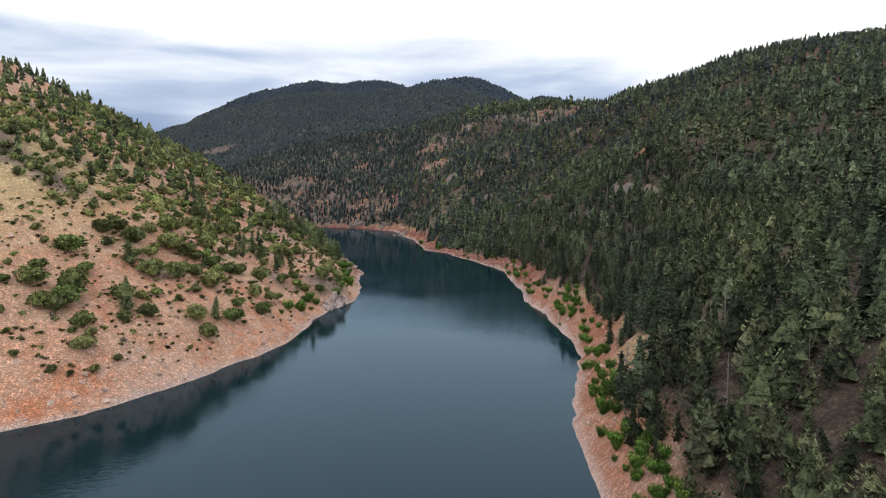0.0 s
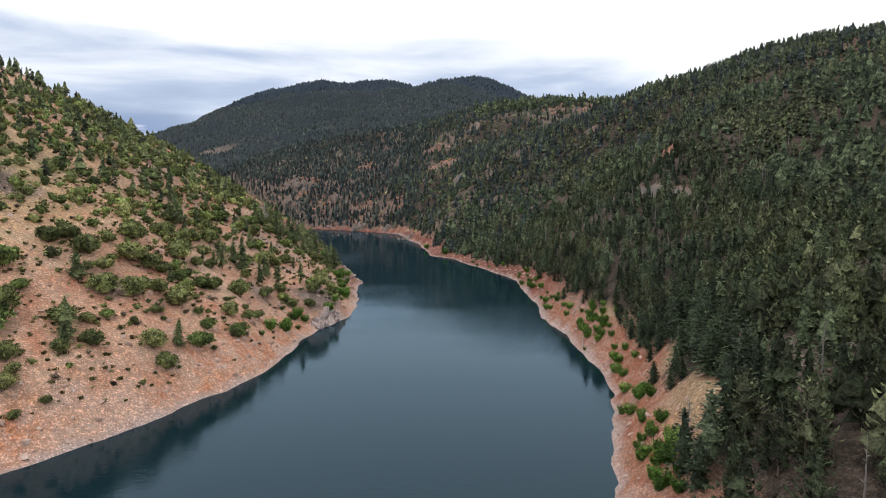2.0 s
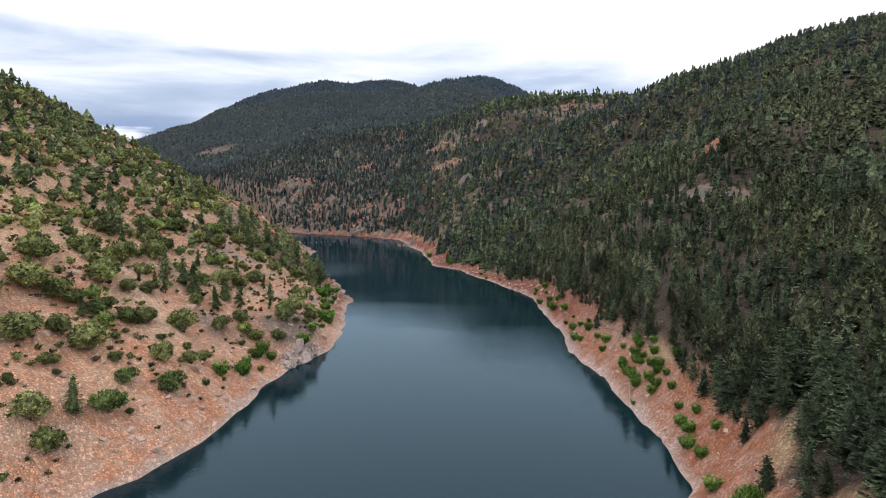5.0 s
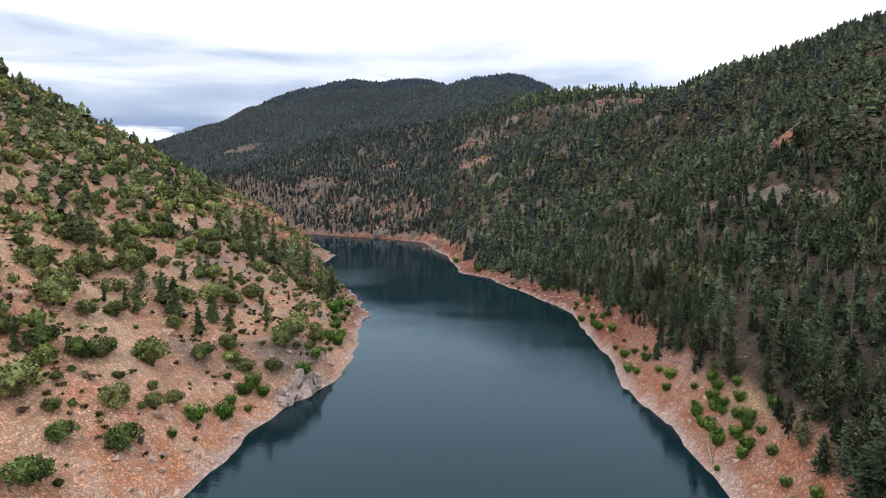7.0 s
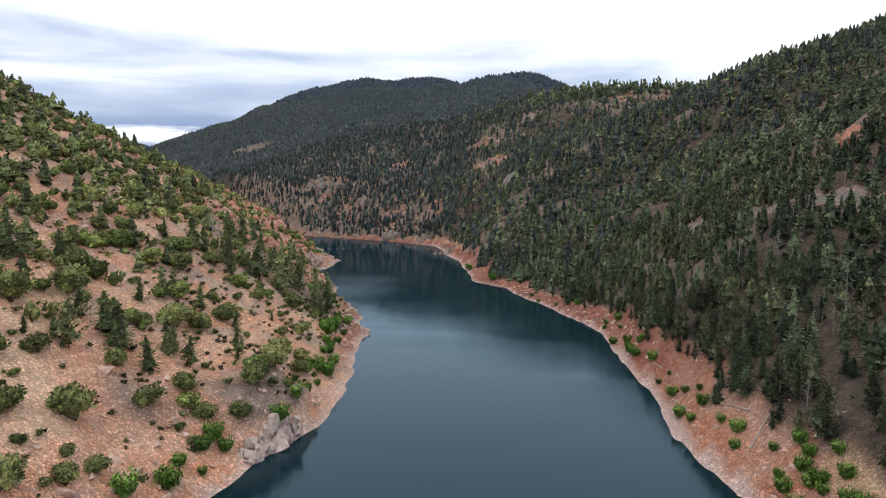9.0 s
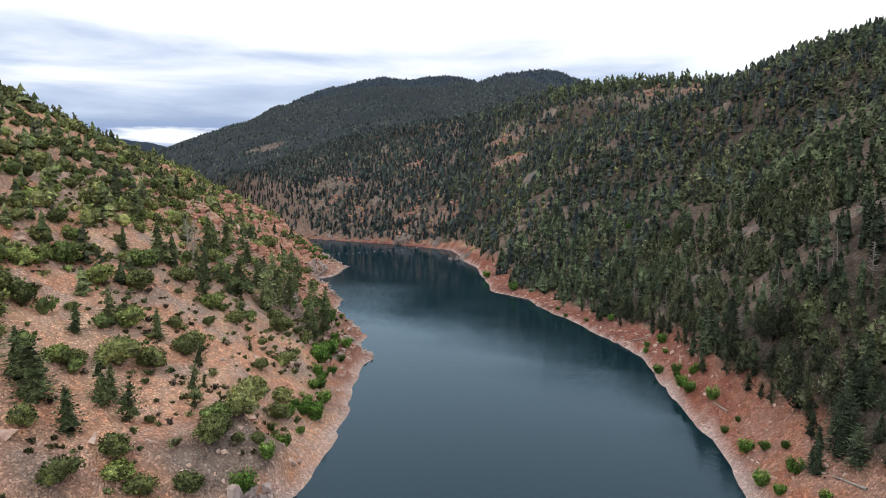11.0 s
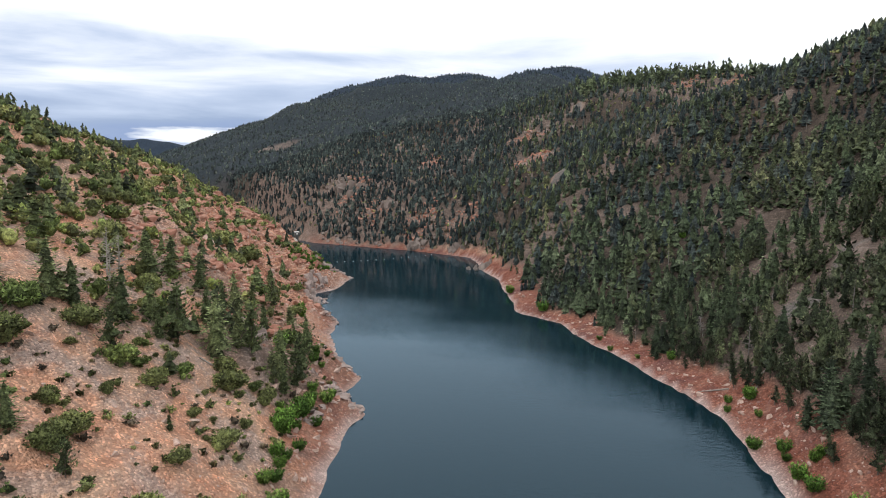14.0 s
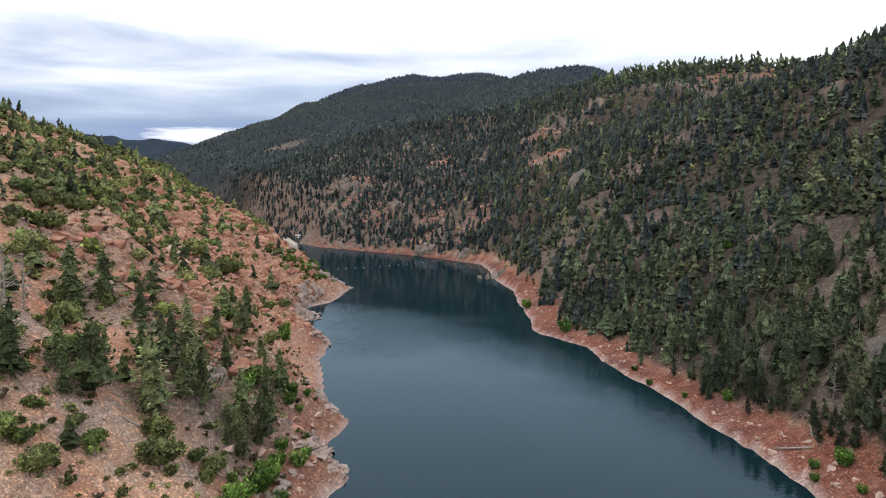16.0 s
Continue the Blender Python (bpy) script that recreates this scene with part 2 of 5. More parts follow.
def noise_node(n, l, vec, scale, detail=5, rough=0.6, dist=0.0):
    t = n.new("ShaderNodeTexNoise")
    t.inputs["Scale"].default_value, t.inputs["Detail"].default_value = scale, detail
    t.inputs["Roughness"].default_value, t.inputs["Distortion"].default_value = rough, dist
    l.new(vec, t.inputs["Vector"])
    return t.outputs["Fac"]


def ramp(n, l, fac, stops):
    r = n.new("ShaderNodeValToRGB")
    els = r.color_ramp.elements
    for i, (p, c) in enumerate(stops):
        el = els[i] if i < 2 else els.new(p)
        el.position, el.color = p, (*c, 1)
    l.new(fac, r.inputs[0])
    return r.outputs[0]


def mix(n, l, fac, a, b, mode="MIX"):
    m = n.new("ShaderNodeMix")
    m.data_type, m.blend_type = "RGBA", mode
    for sock, v in ((0, fac), (6, a), (7, b)):
        if isinstance(v, (int, float)):
            m.inputs[sock].default_value = v
        elif isinstance(v, tuple):
            m.inputs[sock].default_value = (*v, 1)
        else:
            l.new(v, m.inputs[sock])
    return m.outputs[2]


def bump(n, l, b, height_socket, strength, dist):
    k = n.new("ShaderNodeBump")
    k.inputs["Strength"].default_value, k.inputs["Distance"].default_value = strength, dist
    l.new(height_socket, k.inputs["Height"])
    l.new(k.outputs[0], b.inputs["Normal"])


def attr(n, name):
    a = n.new("ShaderNodeAttribute")
    a.attribute_name = name
    return a.outputs["Fac"]


def speckle(n, l, vec, scale, lo, hi):
    """Loose stones seen from afar: each cell of rubble has a tone of its own and a dark joint."""
    vo = n.new("ShaderNodeTexVoronoi")
    vo.inputs["Scale"].default_value = scale
    vo.inputs["Randomness"].default_value = 1.0
    l.new(vec, vo.inputs["Vector"])
    sep = n.new("ShaderNodeSeparateColor")
    l.new(vo.outputs["Color"], sep.inputs[0])
    tone = ramp(n, l, sep.outputs[0], [(0.0, (lo, lo, lo)), (1.0, (hi, hi * 0.98, hi * 0.95)), (0.72, (1.0, 0.99, 0.98))])
    return tone, vo.outputs["Distance"]


def ground_material():
    m, n, l, b = node_material("hillside_soil")
    v = coords(n, l)
    big = noise_node(n, l, v, 0.05, 6, 0.65, 0.6)
    mid = noise_node(n, l, v, 0.30, 6, 0.72)
    fine = noise_node(n, l, v, 1.9, 5, 0.75)
    tone, dist = speckle(n, l, v, 4.0, 0.70, 1.55)
    tone2, dist2 = speckle(n, l, v, 1.7, 0.88, 1.2)
    soil = ramp(n, l, big, [(0.36, (0.48, 0.215, 0.138)), (0.64, (0.59, 0.41, 0.295)), (0.5, (0.54, 0.30, 0.20))])
    soil = mix(n, l, ramp(n, l, mid, [(0.42, (0, 0, 0)), (0.66, (0.75, 0.75, 0.75))]), soil, (0.57, 0.385, 0.29))
    soil = mix(n, l, ramp(n, l, fine, [(0.54, (0, 0, 0)), (0.74, (0.5, 0.5, 0.5))]), soil, (0.27, 0.18, 0.14))
    scree = noise_node(n, l, v, 0.11, 6, 0.7, 0.4)
    soil = mix(n, l, mix(n, l, 1.0, ramp(n, l, scree, [(0.46, (0, 0, 0)), (0.58, (0.85, 0.85, 0.85))]), attr(n, "stony"), "MULTIPLY"), soil, ramp(n, l, fine, [(0.3, (0.30, 0.225, 0.195)), (0.7, (0.45, 0.37, 0.33))]))
    grass = ramp(n, l, mid, [(0.3, (0.45, 0.34, 0.19)), (0.7, (0.58, 0.45, 0.27))])
    col = mix(n, l, attr(n, "grass"), soil, grass)
    duff = ramp(n, l, mid, [(0.3, (0.040, 0.033, 0.028)), (0.7, (0.118, 0.093, 0.077))])
    col = mix(n, l, attr(n, "duff"), col, duff)
    rock = ramp(n, l, noise_node(n, l, coords(n, l, "Object", (1, 1, 2.4)), 0.22, 8, 0.72, 0.6), [(0.3, (0.10, 0.082, 0.074)), (0.7, (0.33, 0.275, 0.245)), (0.5, (0.215, 0.165, 0.142))])
    col = mix(n, l, attr(n, "rock"), col, rock)
    strata = noise_node(n, l, coords(n, l, "Object", (0.6, 0.6, 2.2)), 0.5, 7, 0.75, 0.8)
    rust = ramp(n, l, strata, [(0.34, (0.20, 0.080, 0.052)), (0.66, (0.66, 0.49, 0.40)), (0.5, (0.50, 0.26, 0.175))])
    geo = n.new("ShaderNodeNewGeometry")
    sep = n.new("ShaderNodeSeparateXYZ")
    l.new(geo.outputs["True Normal"], sep.inputs[0])
    steep = ramp(n, l, sep.outputs["Z"], [(0.55, (1, 1, 1)), (0.88, (0.5, 0.5, 0.5))])
    col = mix(n, l, mix(n, l, 1.0, attr(n, "rust"), steep, "MULTIPLY"), col, rust)
    bank = ramp(n, l, mid, [(0.3, (0.17, 0.057, 0.04)), (0.7, (0.35, 0.19, 0.145)), (0.5, (0.255, 0.105, 0.075))])
    bank = mix(n, l, ramp(n, l, big, [(0.5, (0, 0, 0)), (0.6, (0.85, 0.85, 0.85))]), bank, (0.155, 0.073, 0.068))
    col = mix(n, l, attr(n, "bank"), col, bank)
    ochre = ramp(n, l, big, [(0.4, (0.49, 0.21, 0.12)), (0.6, (0.58, 0.38, 0.29)), (0.5, (0.54, 0.29, 0.19))])
    ochre = mix(n, l, ramp(n, l, mid, [(0.45, (0, 0, 0)), (0.6, (0.8, 0.8, 0.8))]), ochre, (0.56, 0.38, 0.31))
    col = mix(n, l, attr(n, "ochre"), col, ochre)
    slide = ramp(n, l, fine, [(0.3, (0.10, 0.092, 0.088)), (0.7, (0.23, 0.21, 0.198))])
    col = mix(n, l, attr(n, "talus"), col, slide)
    # dark forest floor far off, with haze blue mixed into its colour
    hazed_floor = ramp(n, l, mid, [(0.3, (0.017, 0.027, 0.035)), (0.7, (0.044, 0.056, 0.066))])
    col = mix(n, l, attr(n, "hazed_floor"), col, hazed_floor)
    # blue of distance haze painted on the farthest ground
    col = mix(n, l, attr(n, "far_haze"), col, ramp(n, l, mid, [(0.3, (0.018, 0.031, 0.050)), (0.7, (0.036, 0.052, 0.078))]))
    col = mix(n, l, 1.0, mix(n, l, 1.0, col, tone, "MULTIPLY"), tone2, "MULTIPLY")
    col = mix(n, l, attr(n, "strand"), col, mix(n, l, 1.0, (0.47, 0.36, 0.33), tone, "MULTIPLY"))
    l.new(col, b.inputs["Base Color"])
    b.inputs["Roughness"].default_value = 0.95
    b.inputs["Specular IOR Level"].default_value = 0.15
    hsum = n.new("ShaderNodeMath")
    hsum.operation = "MULTIPLY_ADD"
    hsum.inputs[1].default_value = -0.35
    l.new(dist, hsum.inputs[0])
    l.new(mid, hsum.inputs[2])
    bump(n, l, b, hsum.outputs[0], 1.0, 0.55)
    return m


def water_material():
    """Deep teal water: the body colour below, the sky mirrored more and more towards grazing."""
    m, n, l, b = node_material("lake_water")
    n.remove(b)
    body = n.new("ShaderNodeBsdfDiffuse")
    body.inputs["Color"].default_value = (0.006, 0.019, 0.026, 1)
    gloss = n.new("ShaderNodeBsdfGlossy")
    gloss.inputs["Color"].default_value = (0.60, 0.81, 1.0, 1)
    wide = noise_node(n, l, coords(n, l, "Object", (0.012, 0.035, 1)), 1.0, 4, 0.55, 0.6)
    rough = n.new("ShaderNodeMapRange")
    rough.inputs["From Min"].default_value, rough.inputs["From Max"].default_value = 0.35, 0.7
    rough.inputs["To Min"].default_value, rough.inputs["To Max"].default_value = 0.015, 0.07
    l.new(wide, rough.inputs["Value"])
    l.new(rough.outputs[0], gloss.inputs["Roughness"])
    rip = noise_node(n, l, coords(n, l, "Object", (0.9, 1.7, 1)), 0.8, 4, 0.6, 0.2)
    k = n.new("ShaderNodeBump")
    k.inputs["Distance"].default_value = 0.2
    ruffle = n.new("ShaderNodeMapRange")  # calm lanes between wind-ruffled water
    ruffle.inputs["From Min"].default_value, ruffle.inputs["From Max"].default_value = 0.4, 0.65
    ruffle.inputs["To Min"].default_value, ruffle.inputs["To Max"].default_value = 0.06, 0.17
    l.new(wide, ruffle.inputs["Value"])
    gust = n.new("ShaderNodeTexGradient")  # one gust of wind off the left point
    gust.gradient_type = "SPHERICAL"
    spot = n.new("ShaderNodeMapping")
    spot.inputs["Location"].default_value = (2.0, -10.9, 0)
    spot.inputs["Scale"].default_value = (0.042, 0.0290, 1)
    warp = n.new("ShaderNodeVectorMath")
    warp.operation = "MULTIPLY_ADD"
    warp.inputs[1].default_value = (26, 26, 0)
    cells = n.new("ShaderNodeTexNoise")
    cells.inputs["Scale"].default_value, cells.inputs["Detail"].default_value = 0.05, 5
    place = n.new("ShaderNodeTexCoord")
    l.new(place.outputs["Object"], cells.inputs["Vector"])
    l.new(cells.outputs["Color"], warp.inputs[0])
    l.new(place.outputs["Object"], warp.inputs[2])
    l.new(warp.outputs[0], spot.inputs[0])
    l.new(spot.outputs[0], gust.inputs[0])
    windy = n.new("ShaderNodeMath")
    windy.operation = "MULTIPLY_ADD"
    windy.inputs[1].default_value = 0.3
    l.new(gust.outputs["Fac"], windy.inputs[0])
    l.new(ruffle.outputs[0], windy.inputs[2])
    l.new(windy.outputs[0], k.inputs["Strength"])
    l.new(rip, k.inputs["Height"])
    fres = n.new("ShaderNodeFresnel")
    fres.inputs["IOR"].default_value = 1.33
    soft = n.new("ShaderNodeMath")
    soft.operation = "MULTIPLY"
    soft.inputs[1].default_value = 0.86
    both = n.new("ShaderNodeMixShader")
    for node in (gloss, fres):
        l.new(k.outputs[0], node.inputs["Normal"])
    l.new(fres.outputs[0], soft.inputs[0])
    l.new(soft.outputs[0], both.inputs[0])
    l.new(body.outputs[0], both.inputs[1])
    l.new(gloss.outputs[0], both.inputs[2])
    l.new(both.outputs[0], n["Material Output"].inputs["Surface"])
    return m


def leaf_material(name, dark, light, alt, rough=0.75):
    """Foliage: the hue wanders from plant to plant and from spray to spray."""
    m, n, l, b = node_material(name)
    info = n.new("ShaderNodeObjectInfo")
    geo = n.new("ShaderNodeNewGeometry")
    tint = attr(n, "tint")
    add = n.new("ShaderNodeMath")
    add.operation = "ADD"
    l.new(info.outputs["Random"], add.inputs[0])
    l.new(tint, add.inputs[1])
    frac = n.new("ShaderNodeMath")
    frac.operation = "FRACT"
    l.new(add.outputs[0], frac.inputs[0])
    tree = ramp(n, l, frac.outputs[0], [(0.0, tuple(0.75 * c for c in dark)), (0.7, light), (1.0, tuple(1.08 * c for c in alt))])
    spray = ramp(n, l, geo.outputs["Random Per Island"], [(0.0, (0.36, 0.36, 0.38)), (1.0, (1.65, 1.65, 1.52))])
    col = mix(n, l, 1.0, tree, spray, "MULTIPLY")
    stand_tone = ramp(n, l, noise_node(n, l, coords(n, l), 0.022, 4, 0.65), [(0.3, (0.68, 0.70, 0.76)), (0.7, (1.42, 1.32, 1.15))])
    col = mix(n, l, 1.0, col, stand_tone, "MULTIPLY")
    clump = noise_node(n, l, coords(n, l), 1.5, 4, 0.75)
    # shaded gaps between the clumps, painted in by noise
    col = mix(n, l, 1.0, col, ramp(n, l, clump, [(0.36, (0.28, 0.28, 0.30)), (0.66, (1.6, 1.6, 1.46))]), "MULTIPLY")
    # sunlight on the spray tips, put into the colour
    lit_tip = ramp(n, l, attr(n, "tip_light"), [(0.0, (1, 1, 1)), (1.0, (1.65, 1.7, 1.55))])
    col = mix(n, l, 1.0, col, lit_tip, "MULTIPLY")
    l.new(col, b.inputs["Base Color"])
    b.inputs["Roughness"].default_value = rough
    b.inputs["Specular IOR Level"].default_value = 0.2
    bump(n, l, b, clump, 1.0, 0.9)
    return m


def plain_material(name, a, c, scale=3.0, rough=0.9, bump_d=0.05):
    m, n, l, b = node_material(name)
    f = noise_node(n, l, coords(n, l), scale, 6, 0.65)
    l.new(ramp(n, l, f, [(0.3, a), (0.7, c)]), b.inputs["Base Color"])
    b.inputs["Roughness"].default_value = rough
    bump(n, l, b, f, 0.6, bump_d)
    return m


M_GROUND = ground_material()
M_WATER = water_material()
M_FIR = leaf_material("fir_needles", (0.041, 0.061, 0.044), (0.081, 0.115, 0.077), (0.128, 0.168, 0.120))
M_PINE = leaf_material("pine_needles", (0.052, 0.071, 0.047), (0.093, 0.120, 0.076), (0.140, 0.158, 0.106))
# olive copy of the fir needles, light put into it against self-shaded crowns
M_BRIGHT_NEEDLES = leaf_material("bright_needles", (0.105, 0.145, 0.078), (0.175, 0.222, 0.115), (0.230, 0.268, 0.148))
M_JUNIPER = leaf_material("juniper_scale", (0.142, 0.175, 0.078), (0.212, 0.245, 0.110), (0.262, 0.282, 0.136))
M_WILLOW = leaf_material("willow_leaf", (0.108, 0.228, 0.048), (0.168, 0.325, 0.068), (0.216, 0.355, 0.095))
M_BARK = plain_material("bark", (0.09, 0.07, 0.055), (0.20, 0.16, 0.13), 6.0)
M_DEAD = plain_material("weathered_wood", (0.22, 0.20, 0.18), (0.42, 0.38, 0.34), 5.0)
M_GREY = plain_material("standing_deadwood", (0.13, 0.115, 0.11), (0.28, 0.25, 0.235), 5.0)
M_STONE = plain_material("red_stone", (0.33, 0.20, 0.155), (0.62, 0.48, 0.41), 1.3)
M_RUBBLE = plain_material("rubble_stone", (0.17, 0.075, 0.065), (0.44, 0.26, 0.22), 1.1)
M_CONCRETE = plain_material("concrete", (0.42, 0.39, 0.34), (0.60, 0.56, 0.50), 0.8)
M_OAK = leaf_material("scrub_oak_leaf", (0.116, 0.164, 0.064), (0.180, 0.248, 0.094), (0.238, 0.292, 0.114))
M_SAGE = leaf_material("sage_leaf", (0.11, 0.125, 0.06), (0.16, 0.165, 0.085), (0.20, 0.18, 0.10))
M_LEDGE = plain_material("ledge_stone", (0.20, 0.155, 0.14), (0.46, 0.37, 0.335), 0.9, 0.9, 0.2)
M_GORGE = plain_material("gorge_stone", (0.13, 0.105, 0.092), (0.32, 0.265, 0.235), 0.5, 0.95, 0.25)
M_FACE = plain_material("face_stone", (0.24, 0.185, 0.17), (0.56, 0.46, 0.43), 1.6, 0.9, 0.15)
M_DARK = plain_material("stained_concrete", (0.07, 0.07, 0.068), (0.15, 0.145, 0.14), 1.2)
M_WHITE = plain_material("white_paint", (0.62, 0.62, 0.60), (0.78, 0.78, 0.76), 2.0, 0.5, 0.01)
# distance haze is put into the blue of the next three needle colours
M_HAZED = leaf_material("hazed_needles", (0.030, 0.047, 0.060), (0.054, 0.078, 0.092), (0.086, 0.106, 0.110))
M_HAZE_BLUE = leaf_material("haze_blue_needles", (0.026, 0.044, 0.068), (0.042, 0.064, 0.092), (0.058, 0.082, 0.108))
M_MOUNTAIN = leaf_material("hazed_pine_needles", (0.040, 0.058, 0.066), (0.062, 0.084, 0.092), (0.088, 0.102, 0.106))
M_CREST = leaf_material("crest_pine_needles", (0.064, 0.092, 0.058), (0.102, 0.138, 0.084), (0.140, 0.172, 0.108))
M_CRAG = plain_material("crag_stone", (0.25, 0.088, 0.058), (0.54, 0.31, 0.23), 0.6, 0.95, 0.25)
M_BRUSH = leaf_material("bare_brush", (0.094, 0.077, 0.066), (0.165, 0.138, 0.121), (0.220, 0.187, 0.154))

# ---- building helpers ----
def mesh_of(name, verts, faces, material, tint=None):
    me = bpy.data.meshes.new(name)
    verts, faces = np.asarray(verts, np.float32), list(faces)
    if isinstance(faces[0], np.ndarray):
        faces = np.asarray(faces)
    sizes = np.array([len(f) for f in faces], np.int32)
    loops = np.concatenate([np.asarray(f, np.int32) for f in faces])
    me.vertices.add(len(verts))
    me.vertices.foreach_set("co", verts.ravel())
    me.loops.add(len(loops))
    me.loops.foreach_set("vertex_index", loops)
    me.polygons.add(len(sizes))
    me.polygons.foreach_set("loop_start", np.concatenate([[0], np.cumsum(sizes)[:-1]]).astype(np.int32))
    if tint is not None:
        me.attributes.new("tint", "FLOAT", "POINT").data.foreach_set("value", np.asarray(tint, np.float32))
    me.update(calc_edges=True)
    me.shade_flat()
    me.materials.append(material)
    return me


def tri_mesh(name, verts, tris, material, tint=None, tip_light=None):
    """A mesh from arrays of vertices and triangles. The last array is 1 where a spray's tip is painted lighter, as if
    sunlit.
    """
    me = bpy.data.meshes.new(name)
    nv, nt = len(verts), len(tris)
    me.vertices.add(nv)
    me.vertices.foreach_set("co", np.asarray(verts, np.float32).ravel())
    me.loops.add(nt * 3)
    me.loops.foreach_set("vertex_index", np.asarray(tris, np.int32).ravel())
    me.polygons.add(nt)
    me.polygons.foreach_set("loop_start", np.arange(0, nt * 3, 3, dtype=np.int32))
    if tint is not None:
        me.attributes.new("tint", "FLOAT", "POINT").data.foreach_set("value", np.asarray(tint, np.float32))
    if tip_light is not None:
        me.attributes.new("tip_light", "FLOAT", "POINT").data.foreach_set("value", np.asarray(tip_light, np.float32))
    me.update(calc_edges=True)
    me.shade_flat()
    me.materials.append(material)
    return me


def part_of(name, mesh, parent, label=""):
    ob = new(name, mesh)
    ob.parent = parent
    if label:
        tagged(ob, label)
    return ob


def cone_tris(rings, sides, rng=None, wob=0.0):
    """A tube through rings of (x, y, z, r), closed at its tip."""
    v, t = [], []
    for (cx, cy, cz, r) in rings:
        for k in range(sides):
            a = 2 * math.pi * k / sides
            rr = r * (1 + (rng.uniform(-wob, wob) if rng else 0))
            v.append((cx + rr * math.cos(a), cy + rr * math.sin(a), cz))
    for i in range(len(rings) - 1):
        for k in range(sides):
            a, b = i * sides + k, i * sides + (k + 1) % sides
            t += [(a, b, b + sides), (a, b + sides, a + sides)]
    return v, t


def branch_crown(rng, h, r, base, levels, per, sprays, size, shape=0.8, pine=False, core=0.62):
    """A crown of whorled branches feathered with sprays: firs droop, pines lift their tufts; a ragged dark core fills the middle."""
    v, t, tip_light = [], [], []
    p1 = rng.uniform(0, 6.28)
    for i in range(levels):
        f = (i + rng.uniform(0.1, 0.9)) / levels
        if pine:
            reach = r * min(1.0, 0.5 + 2.6 * f) * (1 - f) ** 0.62
        else:
            reach = r * (1 - f) ** shape * min(1, 0.6 + 3.5 * f)
        reach = reach * rng.uniform(0.82, 1.12) + 0.04 * r
        z0, n = base + (h - base) * f, max(3, round(per * (0.4 + 0.6 * reach / r)))
        for b in range(n):
            a = p1 + 2.4 * i + 6.283 * (b + rng.uniform(-0.35, 0.35)) / n
            ln = reach * rng.uniform(0.7, 1.15)
            sink = rng.uniform(0.25, 0.6) if pine else -rng.uniform(0.1, 0.42) + 0.5 * f
            for k in range(sprays):
                q = (k + 0.55 + rng.uniform(-0.2, 0.3)) / sprays
                aa = a + (0.75 if (k + b) % 2 else -0.75) * rng.uniform(0.2, 1.0)
                d = Vector((math.cos(aa), math.sin(aa), sink + (rng.uniform(0.2, 0.9) if pine else rng.uniform(-0.15, 0.3)))).normalized()
                sd = d.cross(Vector((rng.uniform(-0.6, 0.6), rng.uniform(-0.6, 0.6), 1))).normalized()
                c = Vector((q * ln * math.cos(a), q * ln * math.sin(a), z0 + sink * q * ln))
                m = size * r * rng.uniform(0.7, 1.25) * (1.15 - 0.4 * f)
                w = m * rng.uniform(0.20, 0.34)
                j, lo = len(v), Vector((0, 0, 0.35 * w))
                v += [tuple(c - d * m * 0.45), tuple(c + sd * w - lo), tuple(c + d * m * 0.6), tuple(c - sd * w - lo)]
                t += [(j, j + 1, j + 2), (j, j + 2, j + 3)]
                # outer end of each spray is painted as if lit
                tip_light += [0.0, 0.35, 1.0, 0.35]
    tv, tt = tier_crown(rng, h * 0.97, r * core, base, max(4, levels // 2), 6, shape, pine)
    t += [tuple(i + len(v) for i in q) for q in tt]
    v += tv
    return v, t, tip_light + [0.0] * len(tv)


def tier_crown(rng, h, r, base, tiers, points, shape=0.8, round_top=False):
    """A conifer of ragged, drooping whorls, one above the other; pines carry loose rounded clumps instead."""
    v, t = [], []
    for i in range(tiers):
        f = (i + rng.uniform(-0.2, 0.2)) / tiers
        f = max(0.0, f)
        rr = r * ((1 - f) ** shape) * min(1, 0.62 + 2.2 * f) * rng.uniform(0.78, 1.15) + 0.02 * h
        ox, oy = 0.0, 0.0
        z = base + (h - base) * f
        rise = (h - base) / tiers * rng.uniform(1.5, 2.1)
        if round_top:
            a = rng.uniform(0, 6.283)
            ox, oy = 0.42 * rr * math.cos(a), 0.42 * rr * math.sin(a)
            rr, rise = rr * rng.uniform(0.62, 0.85), rise * 0.85
        tip = min(h, z + rise) if i < tiers - 1 else h
        p0, j = rng.uniform(0, 6.283), len(v)
        for k in range(points):
            a = p0 + 6.283 * (k + rng.uniform(-0.3, 0.3)) / points
            q = rr * (rng.uniform(0.86, 1.2) if k % 2 else rng.uniform(0.5, 0.78))
            v.append((ox + q * math.cos(a), oy + q * math.sin(a), z + rr * rng.uniform(-0.22, 0.16) - 0.12 * q))
        v.append((ox * 0.7 + rng.uniform(-0.05, 0.05) * r, oy * 0.7 + rng.uniform(-0.05, 0.05) * r, tip))
        t += [(j + k, j + (k + 1) % points, j + points) for k in range(points)]
    return v, t


